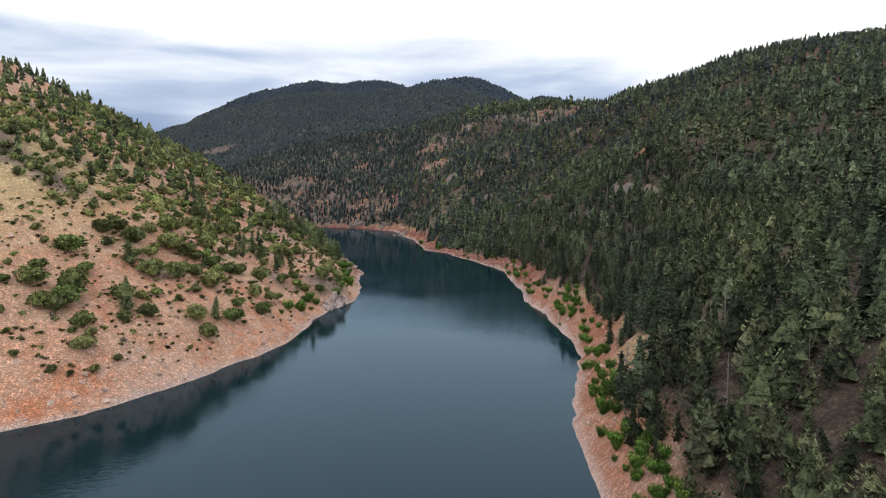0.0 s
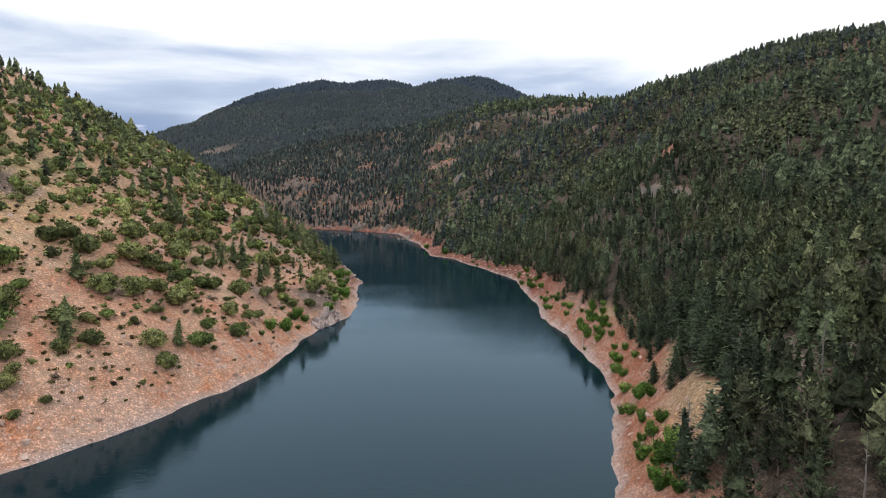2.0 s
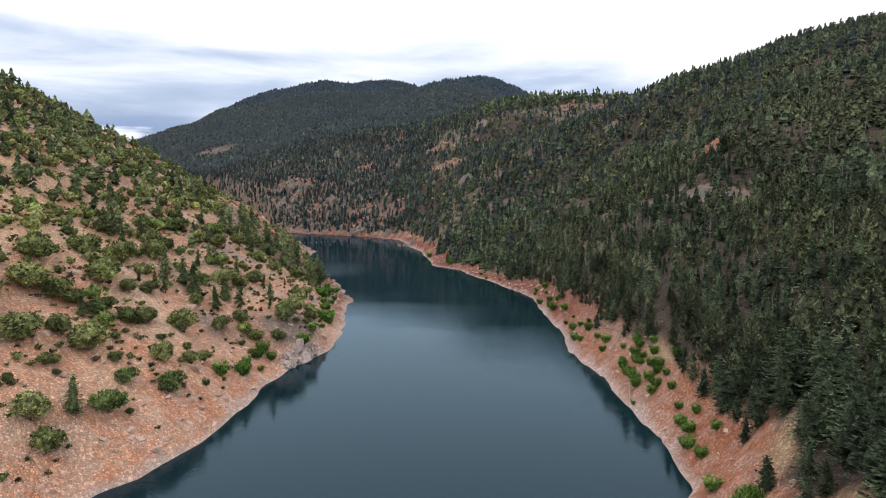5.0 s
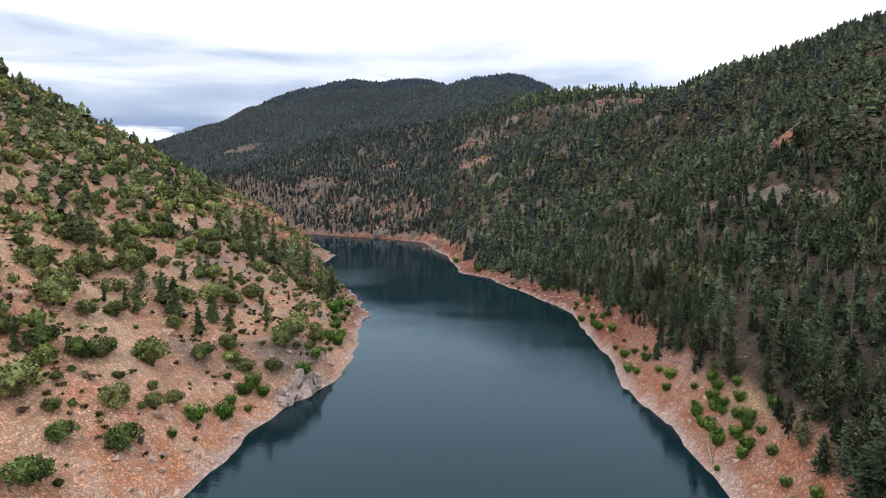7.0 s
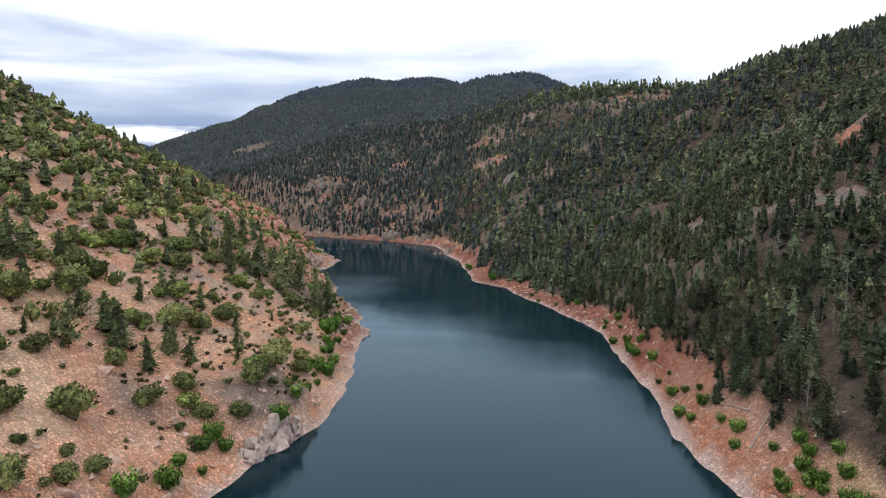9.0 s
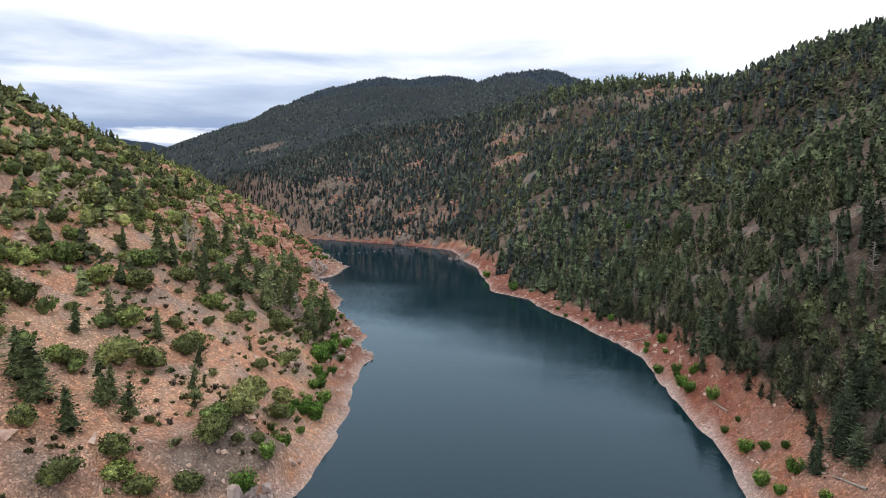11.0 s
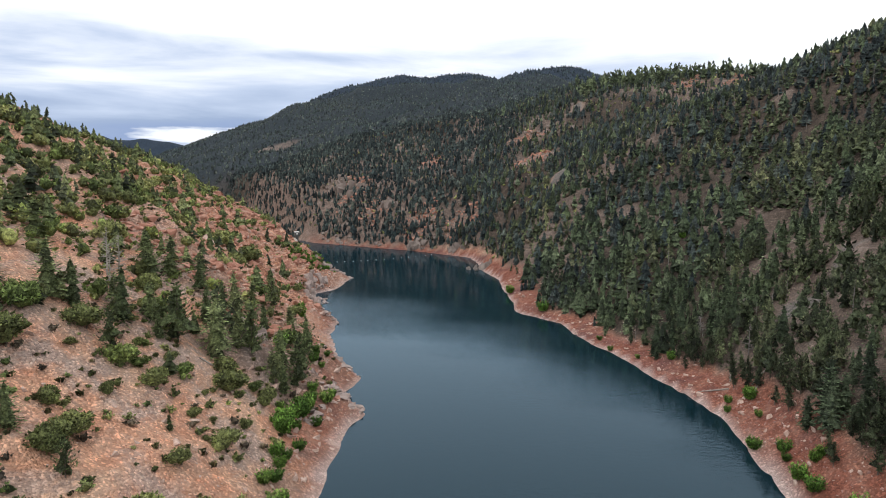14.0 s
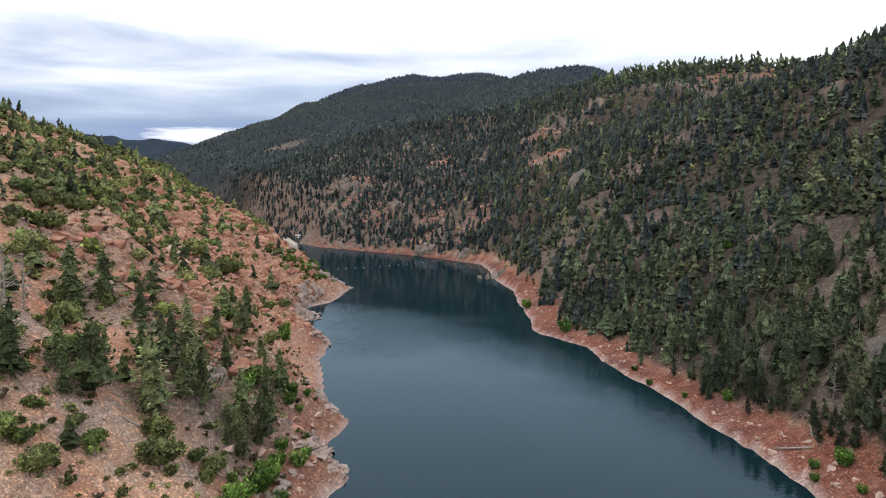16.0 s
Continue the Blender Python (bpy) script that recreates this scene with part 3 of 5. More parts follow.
def tiny_crown(rng):
    """A far conifer: two ragged skirts."""
    v, t = [], []
    for z0, z1, w in ((0.0, 0.75, 0.42), (0.38, 1.0, 0.28)):
        j, n = len(v), 4
        for k in range(n):
            a = 6.283 * (k + rng.uniform(-0.2, 0.2)) / n
            q = w * rng.uniform(0.75, 1.2)
            v.append((q * math.cos(a), q * math.sin(a), z0 + rng.uniform(0, 0.1)))
        v.append((rng.uniform(-0.03, 0.03), rng.uniform(-0.03, 0.03), z1))
        t += [(j + k, j + (k + 1) % n, j + n) for k in range(n)]
    return v, t


def bush_crown(rng, r, h, count, leaf, lobes=5, sides=6):
    """Lobes of foliage, each a shell of small leaf sprays round a lumpy core."""
    v, t, tip_light = [], [], []
    blobs = [(0, 0, h * 0.55, r * 0.72)]
    for k in range(lobes):
        a, q = rng.uniform(0, 6.28), rng.uniform(0.3, 0.62) * r
        blobs.append((q * math.cos(a), q * math.sin(a), h * rng.uniform(0.34, 0.72), r * rng.uniform(0.36, 0.55)))
    for (bx, by, bz, br) in blobs:
        if sides:
            j = len(v)
            zr = br * 0.8 * h / (1.3 * r)
            for rz, rr in ((-0.9, 0.45), (-0.3, 0.88), (0.35, 0.84), (0.85, 0.4)):
                for k in range(sides):
                    a = 6.283 * k / sides
                    w = br * 0.86 * rr * rng.uniform(0.68, 1.18)
                    v.append((bx + w * math.cos(a), by + w * math.sin(a), max(0.02, bz + rz * zr)))
            for i in range(3):
                for k in range(sides):
                    a, b = j + i * sides + k, j + i * sides + (k + 1) % sides
                    t += [(a, b, b + sides), (a, b + sides, a + sides)]
            top = len(v)
            v.append((bx, by, bz + 0.98 * zr))
            t += [(j + 3 * sides + k, j + 3 * sides + (k + 1) % sides, top) for k in range(sides)]
        tip_light += [0.0] * (len(v) - len(tip_light))
        for k in range(int(count * (br / r) ** 2)):
            z = rng.uniform(-0.55, 1)
            a = rng.uniform(0, 6.283)
            s = math.sqrt(max(0, 1 - z * z))
            nx, ny, nz = s * math.cos(a), s * math.sin(a), z
            q = br * rng.uniform(0.84, 1.1)
            p = Vector((bx + nx * q, by + ny * q, max(0.08, bz + nz * q * 0.8 * h / (1.3 * r))))
            d = Vector((nx, ny, nz + 0.35)).normalized()
            side = d.cross(Vector((rng.uniform(-1, 1), rng.uniform(-1, 1), rng.uniform(-1, 1)))).normalized()
            up = (d * 0.75 + side.cross(d) * rng.uniform(-0.9, 0.9)).normalized()
            ll = leaf * rng.uniform(0.6, 1.35)
            j = len(v)
            v += [tuple(p - up * ll * 0.3), tuple(p + side * ll * 0.5 + d * 0.1 * ll), tuple(p + up * ll), tuple(p - side * ll * 0.5 + d * 0.1 * ll)]
            t += [(j, j + 1, j + 2), (j, j + 2, j + 3)]
            # leaf tips of the shrubs get a weaker painted light
            tip_light += [0.0, 0.2, 0.6, 0.2]
    return v, t, tip_light


def reed_crown(rng, r, h, count, leaf):
    """Upright willow shoots, feathered with narrow leaves."""
    v, t = [], []
    for k in range(count):
        a, q = rng.uniform(0, 6.283), r * math.sqrt(rng.uniform(0, 1)) * 0.6
        x, y = q * math.cos(a), q * math.sin(a)
        lean = rng.uniform(0.2, 0.6) * r
        top = h * rng.uniform(0.6, 1.05) * (1 - 0.35 * q / r)
        for s in range(5):
            f = (s + rng.uniform(0.2, 0.9)) / 5
            px, py, pz = x + lean * f * math.cos(a), y + lean * f * math.sin(a), top * (0.12 + 0.85 * f)
            b = rng.uniform(0, 6.283)
            ll, w = leaf * rng.uniform(0.7, 1.4), leaf * 0.35
            ex, ey = math.cos(b), math.sin(b)
            j = len(v)
            v += [(px, py, pz), (px + ex * ll * 0.5 - ey * w, py + ey * ll * 0.5 + ex * w, pz + ll * 0.45), (px + ex * ll * 0.8, py + ey * ll * 0.8, pz + ll * 0.9),
                  (px + ex * ll * 0.5 + ey * w, py + ey * ll * 0.5 - ex * w, pz + ll * 0.45)]
            t += [(j, j + 1, j + 2), (j, j + 2, j + 3)]
    return v, t


def make_conifer(rng, h, r, base, count, size, shape, material, name, label, group, leader=True):
    tree = tagged(new(name), label, "tree", group)
    lean = rng.uniform(-0.02, 0.02) * h
    v, t = cone_tris([(0, 0, -0.9, 0.024 * h), (0, 0, 0.2, 0.018 * h), (lean * 0.5, 0, h * 0.5, 0.011 * h), (lean, 0, h * 0.96, 0.003 * h)], 6)
    for k in range(10):
        a, z = rng.uniform(0, 6.28), rng.uniform(0.6, h * 0.7)
        ln = r * rng.uniform(0.5, 0.9) * (1 - z / h)
        j = len(v)
        w = 0.05
        v += [(0, 0, z - w), (-w * math.sin(a), w * math.cos(a), z), (0, 0, z + w), (ln * math.cos(a), ln * math.sin(a), z - 0.1 * ln)]
        t += [(j, j + 1, j + 3), (j + 1, j + 2, j + 3), (j + 2, j, j + 3)]
    part_of("trunk", tri_mesh("trunk", v, t, M_BARK), tree)
    v, t, tip_light = branch_crown(rng, h, r, base, 15 if leader else 12, 9, 5 if count > 400 else 3, size, shape, not leader)
    part_of("crown", tri_mesh("crown", v, t, material, tip_light=tip_light), tree)
    return tree


def make_bush(rng, r, h, count, leaf, material, name, label, group, upright=False):
    bush = tagged(new(name), label, "shrub", group)
    v, t = [], []
    for k in range(4):
        a = rng.uniform(0, 6.28)
        sv, st = cone_tris([(0, 0, -0.4, 0.07), (0.2 * r * math.cos(a), 0.2 * r * math.sin(a), 0.2 * h, 0.05), (0.5 * r * math.cos(a), 0.5 * r * math.sin(a), 0.55 * h, 0.02)], 4)
        t += [tuple(i + len(v) for i in q) for q in st]
        v += sv
    part_of("stems", tri_mesh("stems", v, t, M_BARK), bush)
    v, t, *tip_light = reed_crown(rng, r, h, count, leaf) if upright else bush_crown(rng, r, h, count, leaf)
    part_of("crown", tri_mesh("crown", v, t, material, tip_light=tip_light[0] if tip_light else None), bush)
    return bush


def scatter(name, templates, xs, ys, zs, sizes, material, label, category, seed, thin=None):
    """Many plants or stones joined into one mesh of kind stuff; each one is turned, sized and tinted on its own."""
    rs = np.random.RandomState(seed)
    pick = rs.randint(0, len(templates), len(xs))
    turn, tint = rs.uniform(0, 6.283, len(xs)), rs.uniform(0, 1, len(xs))
    wide = rs.uniform(0.8, 1.2, len(xs)) if thin is None else thin
    vs, ts, ti, yo, base = [], [], [], [], 0
    for k, (tv, tt, *tip_light) in enumerate(templates):
        sel = np.where(pick == k)[0]
        if not len(sel):
            continue
        tv, tt = np.asarray(tv, float), np.asarray(tt, int)
        c, s = np.cos(turn[sel])[:, None], np.sin(turn[sel])[:, None]
        sc = sizes[sel][:, None]
        ww = (sizes * wide)[sel][:, None]
        x = (tv[:, 0] * c - tv[:, 1] * s) * ww + xs[sel][:, None]
        y = (tv[:, 0] * s + tv[:, 1] * c) * ww + ys[sel][:, None]
        z = tv[:, 2] * sc + zs[sel][:, None]
        vs.append(np.stack([x, y, z], 2).reshape(-1, 3))
        ts.append((tt[None] + (np.arange(len(sel)) * len(tv))[:, None, None]).reshape(-1, 3) + base)
        ti.append(np.repeat(tint[sel], len(tv)))
        yo.append(np.tile(tip_light[0], len(sel)) if tip_light else np.zeros(len(sel) * len(tv)))
        base += len(sel) * len(tv)
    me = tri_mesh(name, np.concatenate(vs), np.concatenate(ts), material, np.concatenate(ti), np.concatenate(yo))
    return tagged(new(name, me), label, category, kind="stuff")


def snag_tris(rng, h, limbs=26, forked=0.6):
    """A dead tree: a bare leaning stem with broken limbs."""
    v, t = cone_tris([(0, 0, -0.06 * h, 0.021 * h), (0.015 * h, 0, 0.5 * h, 0.013 * h), (0.03 * h, 0.015 * h, h, 0.002 * h)], 5)
    for k in range(limbs):
        f = rng.uniform(0.18, 0.96)
        a, ln = rng.uniform(0, 6.283), h * rng.uniform(0.12, 0.36) * (1.12 - f)
        x, y, z = 0.015 * h * f, 0.005 * h * f, f * h
        ex, ey = math.cos(a), math.sin(a)
        w = 0.011 * h
        up = rng.uniform(0.0, 0.8) * ln
        j = len(v)
        v += [(x - ey * w, y + ex * w, z), (x + ey * w, y - ex * w, z), (x, y, z + 1.6 * w), (x + ex * ln, y + ey * ln, z + up)]
        t += [(j, j + 1, j + 3), (j + 1, j + 2, j + 3), (j + 2, j, j + 3)]
        if rng.random() < forked:
            mx, my, mz = x + ex * ln * 0.5, y + ey * ln * 0.5, z + up * 0.5
            b = a + rng.choice((-0.8, 0.8))
            j = len(v)
            v += [(mx, my, mz - w * 0.7), (mx, my, mz + w * 0.7), (mx + math.cos(b) * ln * 0.5, my + math.sin(b) * ln * 0.5, mz + up * 0.6)]
            t += [(j, j + 1, j + 2)]
    return v, t


def stone_tris(rng, flat=0.7, points=11):
    """An angular block: the hull of a few points."""
    bm = bmesh.new()
    for k in range(points):
        d = Vector((rng.uniform(-1, 1), rng.uniform(-1, 1), rng.uniform(-1, 1)))
        d = d / max(abs(d.x), abs(d.y), abs(d.z)) * rng.uniform(0.75, 1.0)
        bm.verts.new((d.x * 0.85, d.y * 0.75, d.z * flat))
    hull = bmesh.ops.convex_hull(bm, input=bm.verts)
    bmesh.ops.delete(bm, geom=[g for g in hull["geom_interior"] if isinstance(g, bmesh.types.BMVert)], context="VERTS")
    bmesh.ops.triangulate(bm, faces=bm.faces)
    bm.verts.index_update()
    v = [tuple(p.co) for p in bm.verts]
    t = [tuple(q.index for q in f.verts) for f in bm.faces]
    bm.free()
    return v, t


def tuft_tris(rng, count=14):
    """A clump of low sage or dry grass."""
    v, t = [], []
    for k in range(count):
        a, q = rng.uniform(0, 6.283), rng.uniform(0, 0.6)
        x, y = q * math.cos(a), q * math.sin(a)
        b, w = a + rng.uniform(-0.8, 0.8), rng.uniform(0.12, 0.28)
        j = len(v)
        v += [(x - w * math.sin(b), y + w * math.cos(b), -0.05), (x + w * math.sin(b), y - w * math.cos(b), -0.05),
              (x + 0.35 * math.cos(b), y + 0.35 * math.sin(b), rng.uniform(0.4, 0.9) * (1 - 0.5 * q))]
        t.append((j, j + 1, j + 2))
        v += [(x, y, 0.1), (x + 0.3 * math.cos(b + 1.3), y + 0.3 * math.sin(b + 1.3), rng.uniform(0.3, 0.6)), (x + 0.3 * math.cos(b - 1.0), y + 0.3 * math.sin(b - 1.0), rng.uniform(0.3, 0.7))]
        t.append((j + 3, j + 4, j + 5))
    return v, t


def box_tris(x0, x1, y0, y1, z0, z1, bevel=0.05):
    """A block with chamfered upright edges and top."""
    b = bevel
    ring = [(x0 + b, y0), (x1 - b, y0), (x1, y0 + b), (x1, y1 - b), (x1 - b, y1), (x0 + b, y1), (x0, y1 - b), (x0, y0 + b)]
    cx, cy = (x0 + x1) / 2, (y0 + y1) / 2
    v = [(x, y, z0) for x, y in ring] + [(x, y, z1 - b) for x, y in ring]
    v += [(x + (b if x < cx else -b) , y + (b if y < cy else -b), z1) for x, y in ring]
    f = [tuple(range(7, -1, -1)), tuple(range(16, 24))]
    for i in (0, 8):
        f += [(i + k, i + (k + 1) % 8, i + 8 + (k + 1) % 8, i + 8 + k) for k in range(8)]
    return v, f


def box_part(name, size, material, parent, label="", bevel=0.05):
    v, f = box_tris(*size, bevel=bevel)
    return part_of(name, mesh_of(name, v, f, material), parent, label)

# ---- ground and water ----
nx, ny = len(GX), len(GY)
idx = (np.arange(ny - 1)[:, None] * nx + np.arange(nx - 1)[None]).ravel()
tris = np.concatenate([np.stack([idx, idx + 1, idx + nx + 1], 1), np.stack([idx, idx + nx + 1, idx + nx], 1)])
me = tri_mesh("ground", np.stack([gx.ravel(), gy.ravel(), gz.ravel()], 1), tris, M_GROUND)
me.polygons.foreach_set("use_smooth", np.ones(len(tris), bool))
gl, gr = shore_gap(gx, gy)
gap = np.maximum(gl, gr)
edge = gap + (fbm(gx / 9, gy / 9, 71, 3) - 0.5) * 5


def patch(x, y, cx, cy, rx, ry, lean=0.0):
    """1 inside an uneven oval patch, fading to 0 at its rim."""
    c, s = math.cos(lean), math.sin(lean)
    u, v = ((x - cx) * c + (y - cy) * s) / rx, (-(x - cx) * s + (y - cy) * c) / ry
    return smooth(1.15, 0.75, np.hypot(u, v) + (fbm(x / 5, y / 5, 91, 3) - 0.5) * 0.7)


def talus(x, y):
    """Slides of grey stone on which nothing grows."""
    out = patch(x, y, -5, 521, 4.5, 11, -0.5)
    for cx, cy, rx, ry, lean in ((66, 263, 22, 3.7, -1.11), (41, 309, 7, 4.0, 0.3), (52, 316, 7, 2.5, 0.3), (6, 635, 5, 8, 0)):
        out = np.maximum(out, patch(x, y, cx, cy, rx, ry, lean))
    return out


def crags(x, y):
    """Red and ochre outcrops in the woods."""
    out = patch(x, y, 81, 292, 3, 4)
    for cx, cy, rx, ry in ((-28, 617, 17, 7), (80, 650, 12, 6), (118, 645, 20, 7), (-190, 740, 14, 14), (-95, 640, 12, 16), (105, 668, 26, 9), (148, 705, 16, 10), (-20, 575, 16, 10), (-85, 560, 11, 16), (-118, 585, 14, 14), (-150, 610, 20, 18), (-60, 545, 10, 12), (-430, 1090, 60, 16)):
        out = np.maximum(out, patch(x, y, cx, cy, rx, ry))
    return out


def clearing(x, y):
    """Treeless grass and bare bank on the wooded side."""
    return np.maximum(np.maximum(patch(x, y, 35.5, 186, 3.5, 8, -0.1), patch(x, y, 36.5, 141, 2.6, 6, -0.1)), patch(x, y, 32.5, 116, 4.2, 12, -0.12))


tal = talus(gx, gy)
clear = clearing(gx, gy)
SOILS = {
    "bank": np.where(gr > gl, smooth(9.5, 6.5, edge + 2.5 * smooth(440, 470, gy) + 2.0 * smooth(135, 115, gy)), smooth(230, 260, gy) * smooth(9, 4, edge) * (1 - bluff(gl, gy)) * (0.25 + 0.55 * smooth(0.45, 0.6, fbm(gx / 17, gy / 17, 77, 2)) - 0.1 * smooth(215, 240, gy))) * smooth(600, 560, gy),
    "strand": smooth(1.0, 0.3, gap + (fbm(gx / 3, gy / 3, 73, 2) - 0.5) * 1.2) * smooth(530, 500, gy),
    "rock": np.maximum(np.maximum(np.maximum(crags(gx, gy), bluff(gl, gy)), np.where(gr > gl, 0.9, 0.7) * smooth(535, 580, gy) * smooth(760, 700, gy) * smooth(60, 30, gap)), smooth(0.4, 0.9, rockiness(gx, gy) + (fbm(gx / 14, gy / 14, 75, 4) - 0.5) * 0.9) * np.where(gr > gl, 0.8, 1.0)),
    "duff": np.clip(np.where(gr > gl, smooth(5.5, 9.5, edge + 2.0 * smooth(135, 115, gy)), 0.0) + smooth(640, 760, gy), 0, 1) * (1 - tal) * (1 - 0.72 * clear),
    "grass": np.where(gl > gr, smooth(30, 70, edge) * smooth(230, 170, gy), 0.6 * clear),
    "rust": np.where(gl > gr, smooth(270, 320, gy) * smooth(0.3, 0.6, fbm(gx / 30, gy / 30, 79, 3) + 0.15), 0.35 * smooth(120, 200, gx + gy * 0)),
    "ochre": np.where(gl > gr, smooth(15, 6, edge) * smooth(245, 215, gy) * (1 - bluff(gl, gy)), 0.5 * smooth(9.5, 6.5, edge) * smooth(265, 205, gy)),
    "stony": np.where(gl > gr, 0.15 + 0.85 * smooth(190, 240, gy), 0.3),
    # where haze blue colours the ground of the last summits and the mesa
    "far_haze": smooth(2000, 2100, gy - 0.25 * gx),
    "talus": tal,
    # far forest floor that takes the haze-tinted dark colour
    "hazed_floor": smooth(760, 860, gy) * (1 - 0.7 * crags(gx, gy)),
}
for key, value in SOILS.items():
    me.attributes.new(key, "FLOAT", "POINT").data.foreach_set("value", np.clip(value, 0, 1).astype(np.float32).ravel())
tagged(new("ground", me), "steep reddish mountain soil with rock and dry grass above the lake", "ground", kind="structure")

wm = mesh_of("water", [(-700, -480, 0), (150, -480, 0), (150, 590, 0), (-700, 590, 0)], [(0, 1, 2, 3)], M_WATER)
tagged(new("water", wm), "calm dark blue-green reservoir water with faint ripples", "water", kind="structure")

# ---- the plants of the open slope, one by one ----
JUNIPERS_A = [
    (-77, 113.6, 1.7), (-70.5, 114.2, 1.9), (-68, 115.5, 1.4), (-80.8, 117.5, 1.5), (-65.3, 118.7, 2.2), (-83.9, 120.2, 2.1), (-68.3, 120.4, 4.2), (-71.7, 122.7, 1.8),
    (-63, 122.7, 2), (-68.3, 123.3, 2.7), (-70.9, 125.1, 4.3), (-87, 125.8, 2.9), (-79.9, 126.2, 4.5), (-76.8, 126.3, 4.7), (-84.3, 130, 5.7), (-77.1, 130.4, 6.6),
    (-66.2, 131.5, 3.1), (-89.7, 131.7, 1.9), (-77.4, 134, 6.8), (-83.6, 134.9, 1.4), (-85.6, 135, 3.6), (-63.7, 137, 4.6), (-70.9, 140.3, 5), (-79.3, 141.7, 3.4),
    (-67.9, 142.9, 3.1), (-88.9, 143, 2.3), (-53.6, 143.5, 4.5), (-84.5, 144.4, 6.5), (-96.9, 144.5, 1.2), (-56.8, 145.2, 5), (-92.6, 146.1, 2.4), (-66.3, 147, 3.1),
]
JUNIPERS_B = [
    (-61.8, 148.2, 2), (-70.2, 153.1, 5.4), (-58.9, 154.2, 1.3), (-51.9, 154.7, 5.4), (-60.8, 154.8, 2.8), (-65.3, 156.5, 6.4), (-60.6, 156.7, 1.9), (-49.8, 157.1, 1.4),
    (-84.2, 157.8, 5.1), (-77.6, 160.9, 5.8), (-82.7, 162.1, 5.2), (-53.2, 162.4, 3.6), (-63.9, 163.5, 4.1), (-59.9, 164.4, 6.7), (-56.4, 165.7, 2.3), (-48.3, 167.2, 4.8),
    (-72.7, 168.9, 6.5), (-59, 170.4, 1.7), (-51.6, 171.5, 4.2), (-61.5, 171.6, 3.8), (-69.5, 171.6, 5.2), (-67, 172.3, 3.9), (-58.7, 173.1, 1.3), (-63.7, 174.3, 5.1),
    (-49.7, 174.6, 1.4), (-75.6, 175.3, 5.9), (-54.2, 176.9, 1.9), (-60.1, 176.9, 4.5), (-49.2, 177, 3.1), (-58.2, 179, 4.4), (-51.1, 180.2, 1.7), (-58.8, 181.4, 4),
]
JUNIPERS_C = [
    (-48.6, 181.5, 3), (-69, 184.4, 6.4), (-54.6, 185.8, 5.6), (-62.8, 187, 1.5), (-65.8, 187.5, 3.2), (-69.4, 188.1, 4.4), (-74.6, 189.2, 5.6), (-67.2, 192.5, 1.3),
    (-64.3, 193.1, 3.7), (-61.1, 193.5, 0.9), (-51.3, 196.9, 3.7), (-47.2, 197.5, 1.7), (-57.9, 200.2, 3.3), (-73.7, 200.4, 5.8), (-69.3, 202, 1.4), (-48.2, 202.1, 3.6),
    (-46, 202.3, 3.6), (-49.6, 203.3, 3.6), (-41.6, 204.6, 3.9), (-73.1, 206.1, 3), (-71.2, 209.9, 5.6), (-50, 211.2, 1.6), (-42.2, 211.6, 3.4), (-62.9, 212.4, 4),
    (-42.6, 214, 3.6), (-62, 214.3, 3), (-40.1, 214.6, 1.7), (-43.5, 215.8, 4), (-52, 216, 0.8), (-75, 216.8, 4.8), (-38.5, 216.8, 2), (-54.8, 218.2, 1),
]
JUNIPERS_D = [
    (-58.8, 218.6, 5.9), (-72.8, 218.8, 3.7), (-41.9, 219.5, 4.4), (-68.2, 222.1, 1.9), (-56.1, 222.3, 4.5), (-63.4, 223.7, 2.3), (-43.9, 226.5, 6.3), (-62.6, 227.3, 4.8),
    (-41, 229.1, 3.7), (-55.5, 229.5, 3.5), (-55.9, 231.5, 3.2), (-71.2, 233, 5.2), (-56, 233.9, 3.6), (-42.2, 234.4, 3.5), (-60.1, 235.3, 2.9), (-78.9, 235.6, 5.6),
    (-48.2, 235.6, 0.8), (-67.5, 237.8, 5.3), (-47.3, 238.7, 2.8), (-80.7, 240.4, 3.9), (-83.9, 240.6, 3.4), (-72.5, 241.9, 2.8), (-57.9, 242, 2.1), (-70.1, 243.5, 4.7),
    (-64.6, 244.5, 1.5), (-48.1, 245.8, 1.1), (-46.5, 247.1, 3.9), (-60.1, 247.7, 4.3), (-55.9, 247.9, 3.6), (-65.7, 248.4, 4.8), (-51.3, 248.8, 2), (-59.1, 249.7, 2.3),
]
JUNIPERS_E = [
    (-55.1, 250.4, 0.7), (-49.8, 250.4, 1.1), (-59.7, 254, 0.8), (-61.9, 254, 1.9), (-47.3, 254.3, 2.1), (-53.5, 255.2, 1), (-58.7, 255.8, 2.1), (-56.7, 256, 2.9),
    (-52, 259.4, 4.7), (-48.5, 262.6, 2.2), (-54.8, 263.3, 3.6), (-50.4, 263.9, 2.4), (-49, 265.1, 3.1), (-70.2, 268.9, 4), (-82.5, 277.4, 5.4), (-57.1, 292.2, 5.1),
    (-65.7, 304.3, 3.1), (-62.8, 309.5, 3.4), (-83.5, 323.6, 5), (-91.5, 328.4, 3.4), (-95.7, 339.1, 5.6), (-91, 346, 6.3), (-93.4, 367.8, 3.2),
]
